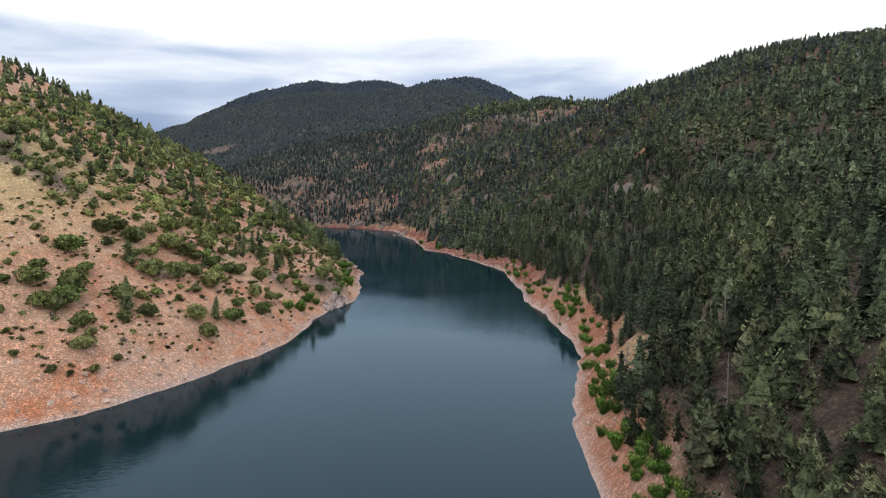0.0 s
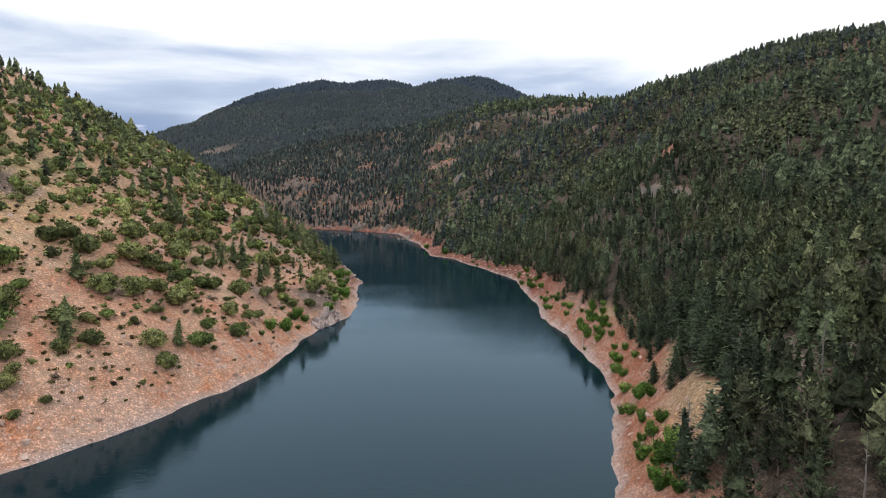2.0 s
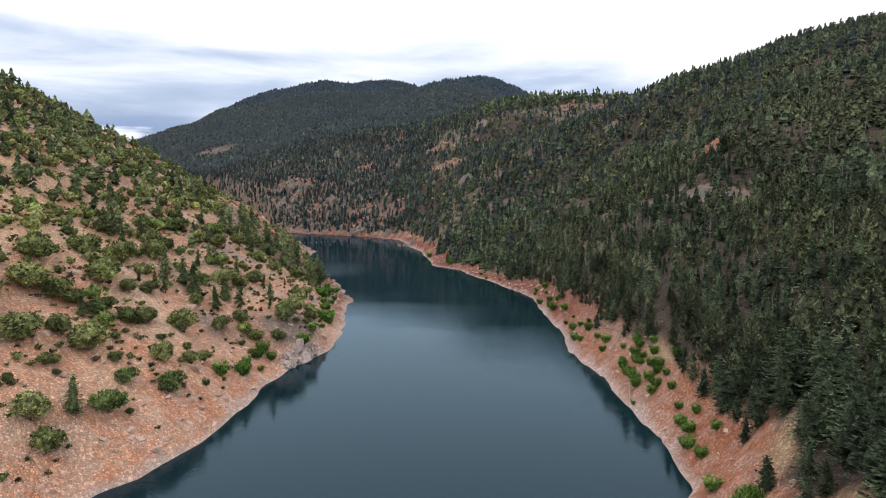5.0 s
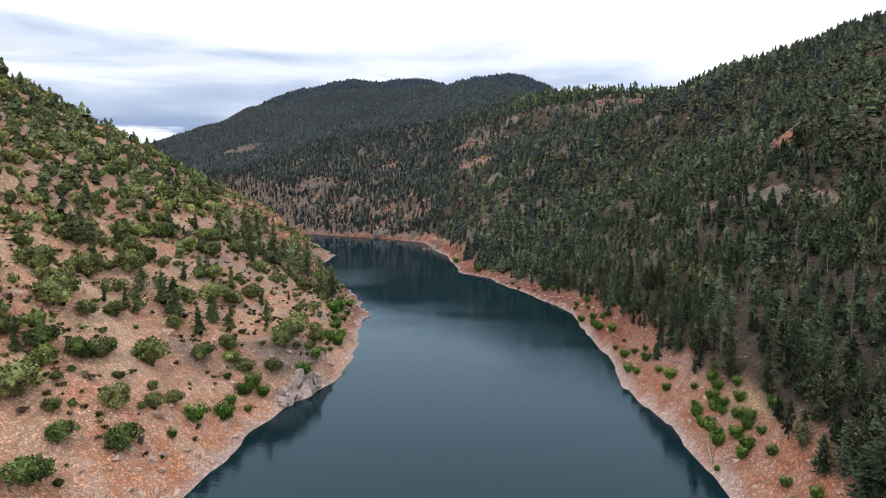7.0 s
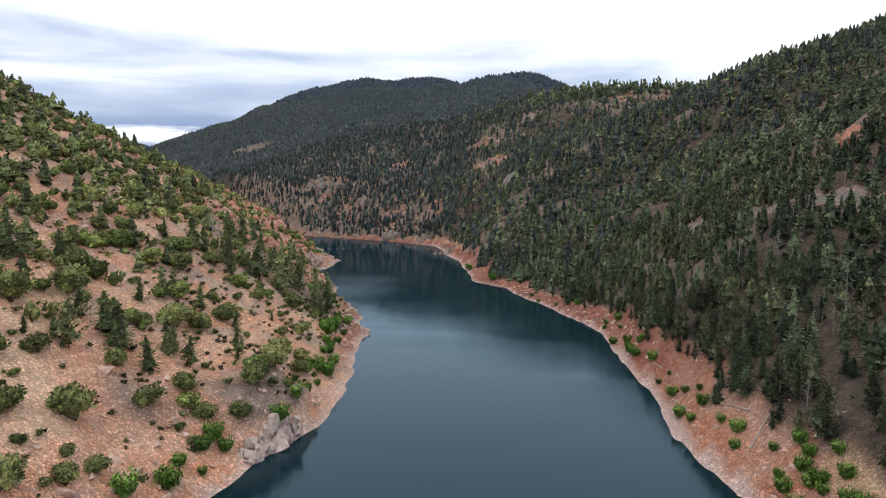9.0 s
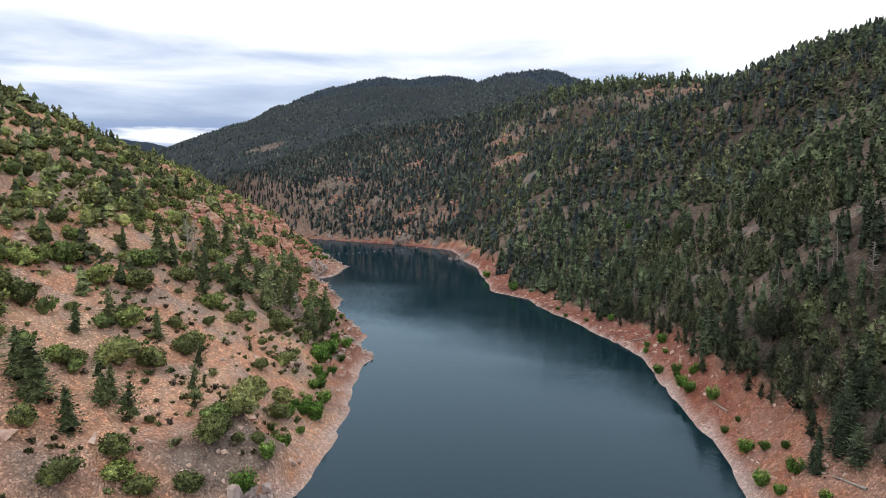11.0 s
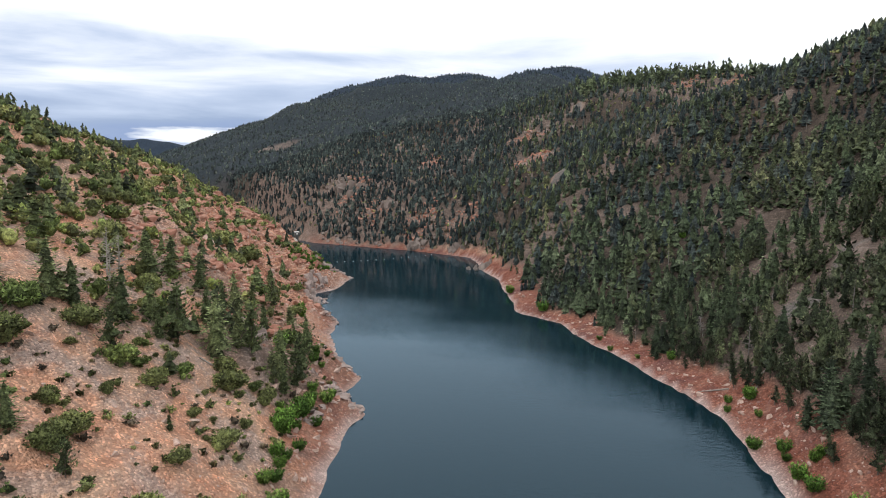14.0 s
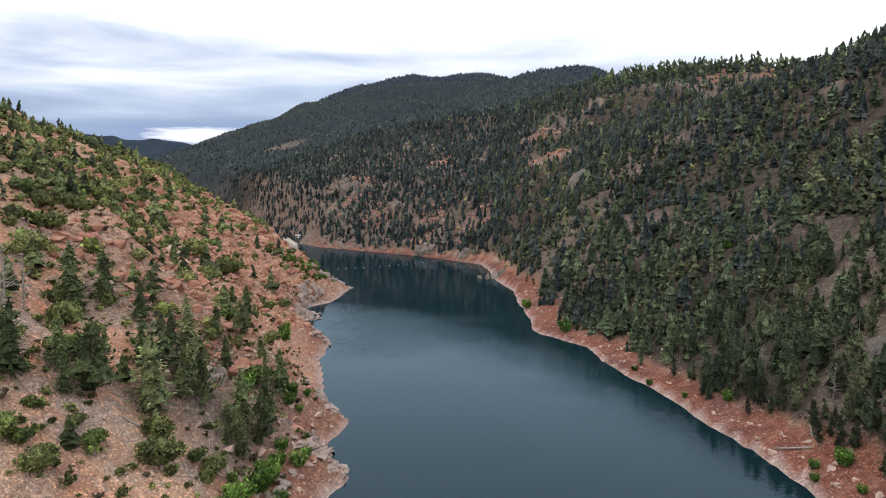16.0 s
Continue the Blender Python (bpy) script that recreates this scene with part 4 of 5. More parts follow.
FIRS_A = [
    (-66.6, 134, 4.1), (-68, 136.5, 8), (-54.2, 150.4, 5.9), (-74.3, 151.5, 5.3), (-75.4, 152.7, 5.9), (-64.7, 170.5, 3.8), (-66.9, 194.1, 2.7), (-63.1, 197.6, 7.7),
    (-65.5, 198.1, 4), (-54.7, 203.1, 6), (-59.8, 204.3, 7.6), (-66.8, 205.6, 5.6), (-62.9, 205.7, 6.8), (-60.6, 206.4, 4.8), (-79.9, 207.7, 8.4), (-51.6, 209.6, 5.9),
    (-55.6, 210.4, 5.7), (-55.6, 212, 4.9), (-77.7, 216.4, 5.5), (-47, 216.8, 5.4), (-65.1, 218.7, 4.3), (-49.3, 223.7, 1.9), (-65.5, 226.7, 5.3), (-52.1, 227.6, 3.8),
    (-59.3, 229, 5.2), (-51.2, 243.2, 2.3), (-74.5, 244.6, 4.8), (-61.9, 248.1, 6.1), (-70.6, 248.3, 7.3), (-68.8, 250.5, 5.9), (-65.6, 255.4, 7.2), (-67.4, 256.9, 5.6),
]
FIRS_B = [
    (-61.9, 258.4, 4.2), (-82.8, 260.8, 6.7), (-64.9, 261.4, 5.2), (-61.1, 261.6, 10), (-63.1, 264.8, 6.3), (-58.7, 267.8, 9.8), (-62.2, 271.7, 6.6), (-51.3, 272.2, 5.4),
    (-71.9, 272.5, 7.8), (-57.5, 272.5, 4.7), (-49.9, 272.9, 5), (-56, 274.6, 8.7), (-74.8, 275.3, 7.7), (-51.6, 275.5, 5.2), (-60, 277.8, 7.9), (-49.6, 277.9, 7),
    (-72.3, 278.5, 6.9), (-53, 279.2, 7.5), (-67.8, 279.9, 5.4), (-50.3, 281.6, 7.5), (-64.7, 281.7, 5.2), (-64.1, 284.8, 7.1), (-60.4, 289, 5.5), (-74.5, 292.2, 5.9),
    (-54.6, 294.9, 7.4), (-66.3, 296.4, 4.9), (-58.7, 297, 4.8), (-64.3, 301.1, 6.8), (-73.2, 320.3, 6.5),
]
WILLOWS = [
    (-45.6, 175, 1.3), (-45.7, 182.1, 3), (-43.6, 187.7, 3.6), (-44.3, 191.9, 2), (-41.9, 193.2, 1.2), (-43.8, 197.1, 2.4), (-41.7, 199.6, 2.1), (-43.7, 200.4, 2.6),
    (-37.4, 209.6, 3), (-36.6, 215.2, 2.1), (-40.4, 225.6, 1.2), (-37.7, 229.8, 1.1), (-39.2, 235.5, 1.9), (-37.6, 236.6, 2.5), (-38.6, 238.9, 2), (-38.6, 243.9, 2.2),
    (-38.6, 245.7, 1.6), (-41.4, 246.8, 1.8), (-41.9, 255, 1.5), (-44.4, 259.8, 2.9), (-45.5, 263.6, 3.1), (-47.9, 266.8, 1.4), (-45.6, 268.8, 5), (-45.9, 272.4, 2.6),
    (-56.6, 287.6, 2.7), (-70.9, 332.9, 3.1), (-74.1, 340.5, 2.4), (-101.8, 409.3, 2.7), (-99.6, 416.4, 2.8),
]
SNAGS = [
    (-69.9, 259.3, 6.3), (-72.8, 262.8, 7.3), (-72.4, 265, 7),
]
BANK_WILLOWS_A = [
    (28, 79.2, 2.6), (24.6, 82.9, 1.3), (28.1, 84.3, 2.8), (24.1, 87.4, 1.2), (26.6, 89.7, 2.5), (24.3, 96.7, 2.2), (26.3, 102.5, 2.9), (29.2, 109.2, 3),
    (28.6, 134.4, 2.2), (31.1, 143.6, 3.1), (32.9, 153.3, 2.5), (35.8, 155.8, 2.2), (32.6, 157.8, 2.9), (33.7, 161, 3.2), (35.6, 163.5, 2.2), (33.6, 164.5, 2.7),
    (34.7, 169.3, 1.9), (35.2, 175, 2), (33.8, 179.7, 2.7), (35.7, 179.9, 1.9), (30.1, 180.2, 1), (38.4, 182.6, 2.9), (35.3, 184, 3.6), (36, 189.5, 2.4),
    (37, 193.6, 2.1), (35, 196.5, 2.6), (35.2, 200, 2.6), (29.7, 213.9, 1.8), (26, 223.3, 3.6), (30, 227, 1.5), (28.4, 229.9, 2), (26.9, 233, 3.6),
]
BANK_WILLOWS_B = [
    (26.3, 241.2, 1.6), (28.3, 241.7, 1.2), (25.1, 259.6, 3.1), (24.5, 263.2, 3.2), (24.7, 268.8, 1.7), (22.6, 276.1, 2.9), (22.3, 290.5, 1.8), (17.6, 317.9, 2.7),
    (11.4, 323.4, 1.6), (6.1, 331.5, 1.7), (4.1, 339.7, 1.9), (-10.4, 371, 3.2), (29.4, 375.9, 2.6), (-22.5, 404.9, 2.9),
]


def setting_out(master, spots, seed, base_size, group_turn=True):
    """Copies of the masters at (x, y, size) on the ground."""
    rg = random.Random(seed)
    for k, (x, y, s) in enumerate(spots):
        z = float(ground_z(np.array(x), np.array(y)))
        q = s / base_size
        m = Matrix.LocRotScale((x, y, z - 0.12 * q), Euler((rg.uniform(-0.04, 0.04), rg.uniform(-0.04, 0.04), rg.uniform(0, 6.28))), (q * rg.uniform(0.9, 1.1), q * rg.uniform(0.9, 1.1), q * rg.uniform(0.88, 1.1)))
        copy_thing(master[rg.randrange(len(master))], m)


def retire(masters):
    """The patterns themselves are taken away once copied."""
    for ob in masters:
        for o in (*ob.children_recursive, ob):
            bpy.data.objects.remove(o)


junipers = [make_bush(random.Random(10 + k), 2.0, 2.7, 460, 0.25, M_JUNIPER, "juniper_shrub", "rounded olive-green juniper shrub on bare reddish soil", "junipers on the open slope") for k in range(5)]
scrub = [make_bush(random.Random(30 + k), 2.0, 2.1, 440, 0.26, M_OAK, "oak_shrub", "low spreading bright green scrub oak among loose stones", "scrub oaks on the open slope") for k in range(3)]
everything = JUNIPERS_A + JUNIPERS_B + JUNIPERS_C + JUNIPERS_D + JUNIPERS_E
setting_out(junipers, [p for k, p in enumerate(everything) if k % 4 != 3], 1, 3.7)
setting_out(scrub, [p for k, p in enumerate(everything) if k % 4 == 3], 2, 3.7)
willows = [make_bush(random.Random(50 + k), 1.0, 2.2, 130, 0.26, M_WILLOW, "willow_shrub", "bright green upright willow shrub beside the waterline", "willows along the banks", True) for k in range(4)]
rg = random.Random(12)
fringe = []
for lo, hi, n in ((64, 138, 58), (172, 222, 20), (240, 300, 10)):
    for k in range(n):
        y = rg.uniform(lo, hi)
        fringe.append((float(shore_x(RIGHT_SHORE, y)) + rg.uniform(2.4, 6.2), y, rg.uniform(1.0, 2.3)))
for k in range(34):
    y = rg.uniform(222, 300)
    fringe.append((float(shore_x(LEFT_SHORE, y)) - rg.uniform(3.0, 8.5), y, rg.uniform(0.9, 2.2)))
setting_out(willows, fringe, 13, 1.9)
setting_out(willows, [(x, y, min(s, 3.0) * (0.72 if x > 0 else 1.0)) for x, y, s in WILLOWS + BANK_WILLOWS_A + BANK_WILLOWS_B], 3, 1.9)
# left-slope trees use the needle colour brightened against their own shade
fine_firs = [make_conifer(random.Random(65 + k), 10.0, 3.5 + 0.5 * (k % 3), 0.3, 620, 0.20, 0.75, M_BRIGHT_NEEDLES, "fir_tree", "olive green conical fir with drooping branches to the ground", "firs near the lake") for k in range(4)]
fine_pines = [make_conifer(random.Random(85 + k), 10.0, 3.9, 0.8, 620, 0.19, 0.5, M_BRIGHT_NEEDLES, "pine_tree", "grey-green pine with a rounded open crown and bare lower trunk", "pines near the lake", False) for k in range(3)]
firs = [make_conifer(random.Random(60 + k), 10.0, 3.5 + 0.35 * (k % 3), 0.4, 300, 0.27, 0.75, M_FIR, "fir_tree", "dark green conical fir with drooping branches to the ground", "firs near the lake") for k in range(5)]
pines = [make_conifer(random.Random(80 + k), 10.0, 3.3, 1.2 + 0.4 * (k % 2), 300, 0.25, 0.5, M_PINE, "pine_tree", "grey-green pine with a rounded open crown and bare lower trunk", "pines near the lake", False) for k in range(4)]
left_firs = FIRS_A + FIRS_B
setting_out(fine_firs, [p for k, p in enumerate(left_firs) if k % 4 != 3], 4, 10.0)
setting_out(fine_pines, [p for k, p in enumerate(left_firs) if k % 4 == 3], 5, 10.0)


def snag_thing(rg, x, y, h):
    v, t = snag_tris(rg, h, 44)
    ob = new("dead_tree", tri_mesh("dead_tree", v, t, M_DEAD if x < 0 else M_GREY))
    ob.location = (x, y, float(ground_z(np.array(x), np.array(y))))
    return tagged(ob, "bare silver-grey dead conifer with broken limbs", "dead tree", "dead trees on the slopes")


rg = random.Random(7)
for x, y, h in SNAGS + [(30, 106, 6.5), (41, 148, 6), (38, 205, 5), (34, 262, 6), (29, 304, 6), (31, 316, 7), (24, 322, 6), (50, 250, 6.5), (58, 225, 6)]:
    snag_thing(rg, x, y, h)

# ---- forest ----
MID = [tier_crown(random.Random(100 + k), 1.0, 0.32 + 0.03 * (k % 3), 0.02 + 0.05 * (k % 2), 6 + k % 2, 7, 0.75 + 0.1 * (k % 3)) for k in range(12)]
PINE = [tier_crown(random.Random(150 + k), 1.0, 0.33, 0.04, 9, 6, 0.65, True) for k in range(9)]
FAR = [tier_crown(random.Random(200 + k), 1.0, 0.36 + 0.04 * (k % 2), 0.0, 4, 5, 0.65, k % 3 == 0) for k in range(9)]
FINE_FIR = [branch_crown(random.Random(120 + k), 1.0, 0.31 + 0.03 * (k % 3), 0.03, 9, 7, 1, 0.46, 0.75) for k in range(8)]
FINE_PINE = [branch_crown(random.Random(170 + k), 1.0, 0.33 + 0.03 * (k % 2), 0.10, 8, 7, 1, 0.46, 0.6, True, 0.7) for k in range(8)]
FINEST_FIR = [branch_crown(random.Random(130 + k), 1.0, 0.31 + 0.03 * (k % 3), 0.05, 11, 8, 2, 0.27, 0.75) for k in range(6)]
FINEST_PINE = [branch_crown(random.Random(180 + k), 1.0, 0.31 + 0.04 * (k % 2), 0.12, 11, 8, 2, 0.25, 0.6, True, 0.8) for k in range(6)]
TINY = [tiny_crown(random.Random(300 + k)) for k in range(6)]
BARE = [snag_tris(random.Random(400 + k), 1.0, 5, 0.0) for k in range(4)]


def jitter_grid(x0, x1, y0, y1, step, seed):
    rs = np.random.RandomState(seed)
    x, y = np.meshgrid(np.arange(x0, x1, step), np.arange(y0, y1, step))
    x, y = x.ravel(), y.ravel()
    return x + rs.uniform(-0.5, 0.5, len(x)) * step, y + rs.uniform(-0.5, 0.5, len(y)) * step, rs.uniform(0, 1, len(x)), rs.uniform(0, 1, len(x))


def stand(name, x, y, keep, size, templates, material, seed, label):
    x, y, size = x[keep], y[keep], size[keep]
    return scatter(name, templates, x, y, ground_z(x, y) - 0.05 * size, size, material, label, "trees", seed)


def open_ground(x, y):
    return np.maximum(talus(x, y), crags(x, y) * (0.3 + 0.6 * fbm(x / 6, y / 6, 93, 2)))


x, y, u, w = jitter_grid(-60, 265, 24, 800, 2.45, 5)
l_, r_ = shore_gap(x, y)
cover = 0.86 + 0.7 * (fbm(x / 28, y / 28, 81, 3) - 0.45) - 0.5 * smooth(0.58, 0.72, fbm(x / 13, y / 17, 86, 2)) - 0.1 * smooth(440, 520, y) - 0.28 * smooth(175, 120, y)
cover = np.maximum(cover, 0.42 + 0.45 * smooth(80, 60, r_) * smooth(350, 330, y) * smooth(130, 150, y))
cover = cover - 0.34 * smooth(585, 610, y) * smooth(668, 652, y) * smooth(0, 25, x)
cover = cover * (1 - 0.9 * smooth(0, 25, x - 22 - 0.78 * y)) * (1 - 0.75 * smooth(20, 60, x - 200 - 0.1 * (y - 400)))
ok = (r_ > 4.6 - 1.4 * smooth(135, 115, y) + 3 * u + 1.5 * smooth(170, 190, y) * smooth(215, 200, y)) & (w < cover) & (open_ground(x, y) < 0.4) & (clearing(x, y) < 0.45) & (y < 790)
ok &= ~((y > 580) & (x > 200))
size = (3.0 + 4.8 * u ** 1.4) * (1 + 0.3 * smooth(175, 115, y)) * (1 - 0.14 * smooth(430, 520, y))
near = ok & (r_ < 46) & (y > 50) & (y < 335) & (x > 0) & (x < 12 + 0.8 * y)
order = np.where(near)[0]
order = order[np.argsort(r_[order] + 0.08 * np.abs(y[order] - 170))][:300]
near = np.zeros(len(x), bool)
near[order] = True
lump = fbm(x / 18, y / 18, 85, 2)
setting_out(firs, [(float(a), float(b), float(c)) for a, b, c in zip(x[near & (lump < 0.485)], y[near & (lump < 0.485)], size[near & (lump < 0.485)])], 8, 10.0)
setting_out(pines, [(float(a), float(b), float(c)) for a, b, c in zip(x[near & (lump >= 0.485)], y[near & (lump >= 0.485)], size[near & (lump >= 0.485)])], 9, 10.0)
rest = ok & ~near
dead = rest & (w * 7919 % 1 < 0.05 + 0.06 * smooth(440, 520, y) + 0.35 * smooth(590, 625, y) * smooth(690, 660, y) * smooth(-10, 30, x) + 0.10 * smooth(0.5, 0.65, fbm(x / 40, y / 40, 87, 3)))
live = rest & ~dead
close = (y < 480) & (y > 24)
front = close & (y < 350) & (r_ < 62)
close &= ~front
brink = front & (r_ < np.where(y < 150, 50, 27)) & (x < 12 + 0.8 * y)
stand("slope_fir_forest", x, y, live & brink & (lump < 0.485), size, FINEST_FIR, M_FIR, 56, "dark green firs on the slope above the bank")
stand("slope_pine_forest", x, y, live & brink & (lump >= 0.485), size, FINEST_PINE, M_PINE, 57, "olive green pines on the slope above the bank")
front &= ~brink
stand("front_fir_forest", x, y, live & front & (lump < 0.485), size, FINE_FIR, M_FIR, 41, "dark green firs crowding the steep bank")
stand("front_pine_forest", x, y, live & front & (lump >= 0.485), size, FINE_PINE, M_PINE, 42, "olive green pines crowding the steep bank")
close &= ~brink
# with distance, more conifers take the needle colour that has haze in it
hazed = (w * 31337) % 1 < 0.6 * smooth(280, 560, y)
stand("spruce_forest", x, y, live & close & hazed, size * 0.95, MID, M_HAZED, 47, "conifers among the firs of the slope, distance haze in their blue-green")
stand("fir_forest", x, y, live & close & ~hazed & (lump < 0.485), size, MID, M_FIR, 11, "dense dark green fir forest on the steep slope")
stand("pine_forest", x, y, live & close & ~hazed & (lump >= 0.485), size * 0.95, PINE, M_PINE, 12, "olive green pine stands among the firs")
stand("far_spruce_forest", x, y, live & ~close & ~front & ~brink & hazed, size, FAR, M_HAZED, 48, "conifers over the rocky far slope, distance haze in their blue-green")
stand("far_fir_forest", x, y, live & ~close & ~front & ~brink & ~hazed & (lump < 0.52), size, FAR, M_FIR, 13, "open dark fir forest on the rocky far slope")
stand("far_pine_forest", x, y, live & ~close & ~front & ~brink & ~hazed & (lump >= 0.52), size, FAR, M_PINE, 14, "olive pines scattered over the rocky far slope")
stand("dead_forest", x, y, dead, size * 0.85, BARE, M_GREY, 15, "standing grey dead trees scattered through the forest")

x, y, u, w = jitter_grid(24, 150, -44, 150, 4.2, 60)
l_, r_ = shore_gap(x, y)
ok = (r_ > 6) & (w < 0.85) & ((x > 26 + 0.8 * y) | (y < 24))
stand("shoulder_forest", x, y, ok, 4.0 + 4.0 * u, FAR, M_FIR, 61, "dark green firs on the shoulder of the wooded slope")

x, y, u, w = jitter_grid(10, 185, 640, 715, 5.2, 52)
ok = (w < 0.75) & (np.abs(y - 676 - 0.08 * x) < 26)
stand("crest_pine_forest", x, y, ok, 7.5 + 5.0 * u, PINE, M_CREST, 53, "tall light green pines standing along the far crest")

x, y, u, w = jitter_grid(-340, -40, 520, 860, 2.9, 16)
l_, r_ = shore_gap(x, y)
ok = (r_ > np.where(y > 600, -60, 5 + 5 * u)) & (w < 0.84 + 0.8 * (fbm(x / 30, y / 30, 83, 3) - 0.5)) & (open_ground(x, y) < 0.6)
# the gorge trees carry the haze-blue needle colour too
stand("gorge_forest", x, y, ok, 3.0 + 3.4 * u, FAR, M_HAZED, 17, "conifers climbing the rocky gorge beyond the dam")
x, y, u, w = jitter_grid(-1300, 420, 790, 2720, 8.2, 18)
ok = (np.abs(np.arctan2(x + 10, y)) < 0.56) & (w < 0.80 + 0.7 * (fbm(x / 70, y / 70, 89, 4) - 0.3) - 0.5 * crags(x, y)) & ~((x > 230) & (y < 1500))
ok &= (y < 2080 + 0.25 * x) | (w < 0.5)
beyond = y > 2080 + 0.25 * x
mixed = fbm(x / 120, y / 120, 88, 3) + 0.25 * (u - 0.5) > 0.5
# haze blue is part of the needle colour in the next three stands
stand("mountain_forest", x, y, ok & ~beyond & ~mixed, 3.0 + 3.6 * u, TINY, M_HAZED, 19, "dark conifer forest covering the distant mountain")
stand("mountain_pines", x, y, ok & ~beyond & mixed, 2.6 + 3.2 * u, TINY, M_MOUNTAIN, 50, "pines and brush over the distant mountain, bluish haze in their colour")
stand("summit_forest", x, y, ok & beyond, 4.5 + 4.5 * u, TINY, M_HAZE_BLUE, 51, "conifer forest on the farthest summits, its blue painted in for haze")

# low brush between the trees of the far slope
DOME = [bush_crown(random.Random(550 + k), 0.5, 0.55, 9, 0.34, 0, 5) for k in range(5)]
x, y, u, w = jitter_grid(-200, 220, 440, 740, 4.6, 36)
l_, r_ = shore_gap(x, y)
ok = (r_ > 5) & (w < 0.2 + 0.8 * (fbm(x / 12, y / 12, 105, 3) - 0.2)) & (talus(x, y) < 0.4)
grey = (w * 7919) % 1 < 0.5
stand("grey_brush", x, y, ok & grey, 1.6 + 2.2 * u, DOME, M_BRUSH, 37, "bare grey-brown brush between the far trees")
stand("green_brush", x, y, ok & ~grey, 1.4 + 2.0 * u, DOME, M_JUNIPER, 38, "olive green brush between the far trees")

# left hill: the wooded crest and the upper slope
x, y, u, w = jitter_grid(-300, -58, 165, 560, 4.3, 20)
l_, r_ = shore_gap(x, y)
band = smooth(34, 52, l_) * smooth(165, 215, y - 0.25 * (l_ - 60))
band = band * (1 - 0.55 * smooth(310, 360, y) * smooth(110, 70, l_))
point = 0.55 * smooth(222, 240, y) * smooth(302, 285, y) * smooth(9, 17, l_) * smooth(50, 36, l_)
stony = 0.42 * smooth(290, 310, y) * smooth(470, 440, y) * smooth(9, 18, l_) * smooth(90, 60, l_)
ok = (l_ > 9) & (w < np.maximum(np.maximum(band, point), stony) * (0.4 + 1.0 * fbm(x / 22, y / 22, 95, 3)))
kind = (w * 104729) % 1
stand("crest_firs", x, y, ok & (kind < 0.42), 3.0 + 3.4 * u ** 1.3, MID, M_BRIGHT_NEEDLES, 21, "olive green firs along the crest of the open hill")
stand("crest_pines", x, y, ok & (kind >= 0.42) & (kind < 0.6), 3.0 + 3.2 * u, PINE, M_PINE, 22, "pinyon pines along the crest of the open hill")
BUSH = [bush_crown(random.Random(500 + k), 0.5, 0.62, 46, 0.125, 1, 4) for k in range(6)]
x2, y2, u2, w2 = jitter_grid(-300, -45, 150, 520, 3.6, 23)
l2, r2 = shore_gap(x2, y2)
ok2 = (l2 < 115) & (l2 > 26 - 18 * smooth(285, 305, y2)) & (w2 < (0.12 + 0.34 * smooth(150, 172, y2) * smooth(240, 220, y2) + 0.16 * smooth(285, 305, y2) + 0.85 * smooth(32, 55, l2) * smooth(150, 210, y2) * (1 - 0.5 * smooth(330, 400, y2))) * (0.3 + 1.3 * fbm(x2 / 16, y2 / 16, 97, 3)))
kind2 = (w2 * 7919) % 1
stand("juniper_scrub", x2, y2, ok2 & (kind2 < 0.6), 2.2 + 3.0 * u2, BUSH, M_JUNIPER, 24, "olive juniper scrub covering the upper slope")
stand("oak_scrub", x2, y2, ok2 & (kind2 >= 0.6), 2.0 + 3.0 * u2, BUSH, M_OAK, 25, "green scrub oak thickets on the upper slope")
x3, y3, u3, w3 = jitter_grid(-110, 60, 95, 420, 1.5, 26)
l3, r3 = shore_gap(x3, y3)
ok3 = (l3 > 4) & (l3 < 60) & (w3 < 0.30 * smooth(0.40, 0.62, fbm(x3 / 9, y3 / 9, 99, 3)))
TUFT = [tuft_tris(random.Random(600 + k)) for k in range(5)]
stand("sage_tufts", x3, y3, ok3, 0.45 + 0.5 * u3, TUFT, M_SAGE, 27, "small grey-green sage and dry grass tufts on the slope")

LOW = [bush_crown(random.Random(580 + k), 0.5, 0.6, 26, 0.24, 1, 4) for k in range(5)]
x3, y3, u3, w3 = jitter_grid(-135, -30, 95, 345, 2.0, 43)
l3, r3 = shore_gap(x3, y3)
ok3 = (l3 > 5) & (l3 < 75) & (w3 < (0.30 + 0.45 * smooth(205, 240, y3)) * smooth(0.30, 0.6, fbm(x3 / 11, y3 / 11, 107, 3)) + 0.03)
kind3 = (w3 * 7919) % 1
stand("low_juniper", x3, y3, ok3 & (kind3 < 0.5), 0.6 + 1.3 * u3 ** 1.5, LOW, M_JUNIPER, 44, "small olive juniper seedlings dotted over the open slope")
stand("low_oak", x3, y3, ok3 & (kind3 >= 0.5) & (kind3 < 0.8), 0.6 + 1.2 * u3 ** 1.5, LOW, M_OAK, 45, "small green scrub dotted over the open slope")
stand("low_brush", x3, y3, ok3 & (kind3 >= 0.8), 0.7 + 1.1 * u3, LOW, M_BRUSH, 46, "small leafless grey brush on the open slope")

x4, y4, u4, w4 = jitter_grid(-118, -84, 396, 446, 0.9, 34)
l4, r4 = shore_gap(x4, y4)
herb = np.maximum(patch(x4, y4, -101, 421, 5, 16, -0.1), 0)
stand("herb_patch", x4, y4, (l4 > 4) & (w4 < 0.8 * herb), 0.9 + 0.8 * u4, TUFT, M_WILLOW, 35, "lush green herbs and low willow on the damp point")

# ---- stones ----
STONES = [stone_tris(random.Random(700 + k), 0.5 + 0.1 * (k % 4), 7 + k % 4) for k in range(9)]
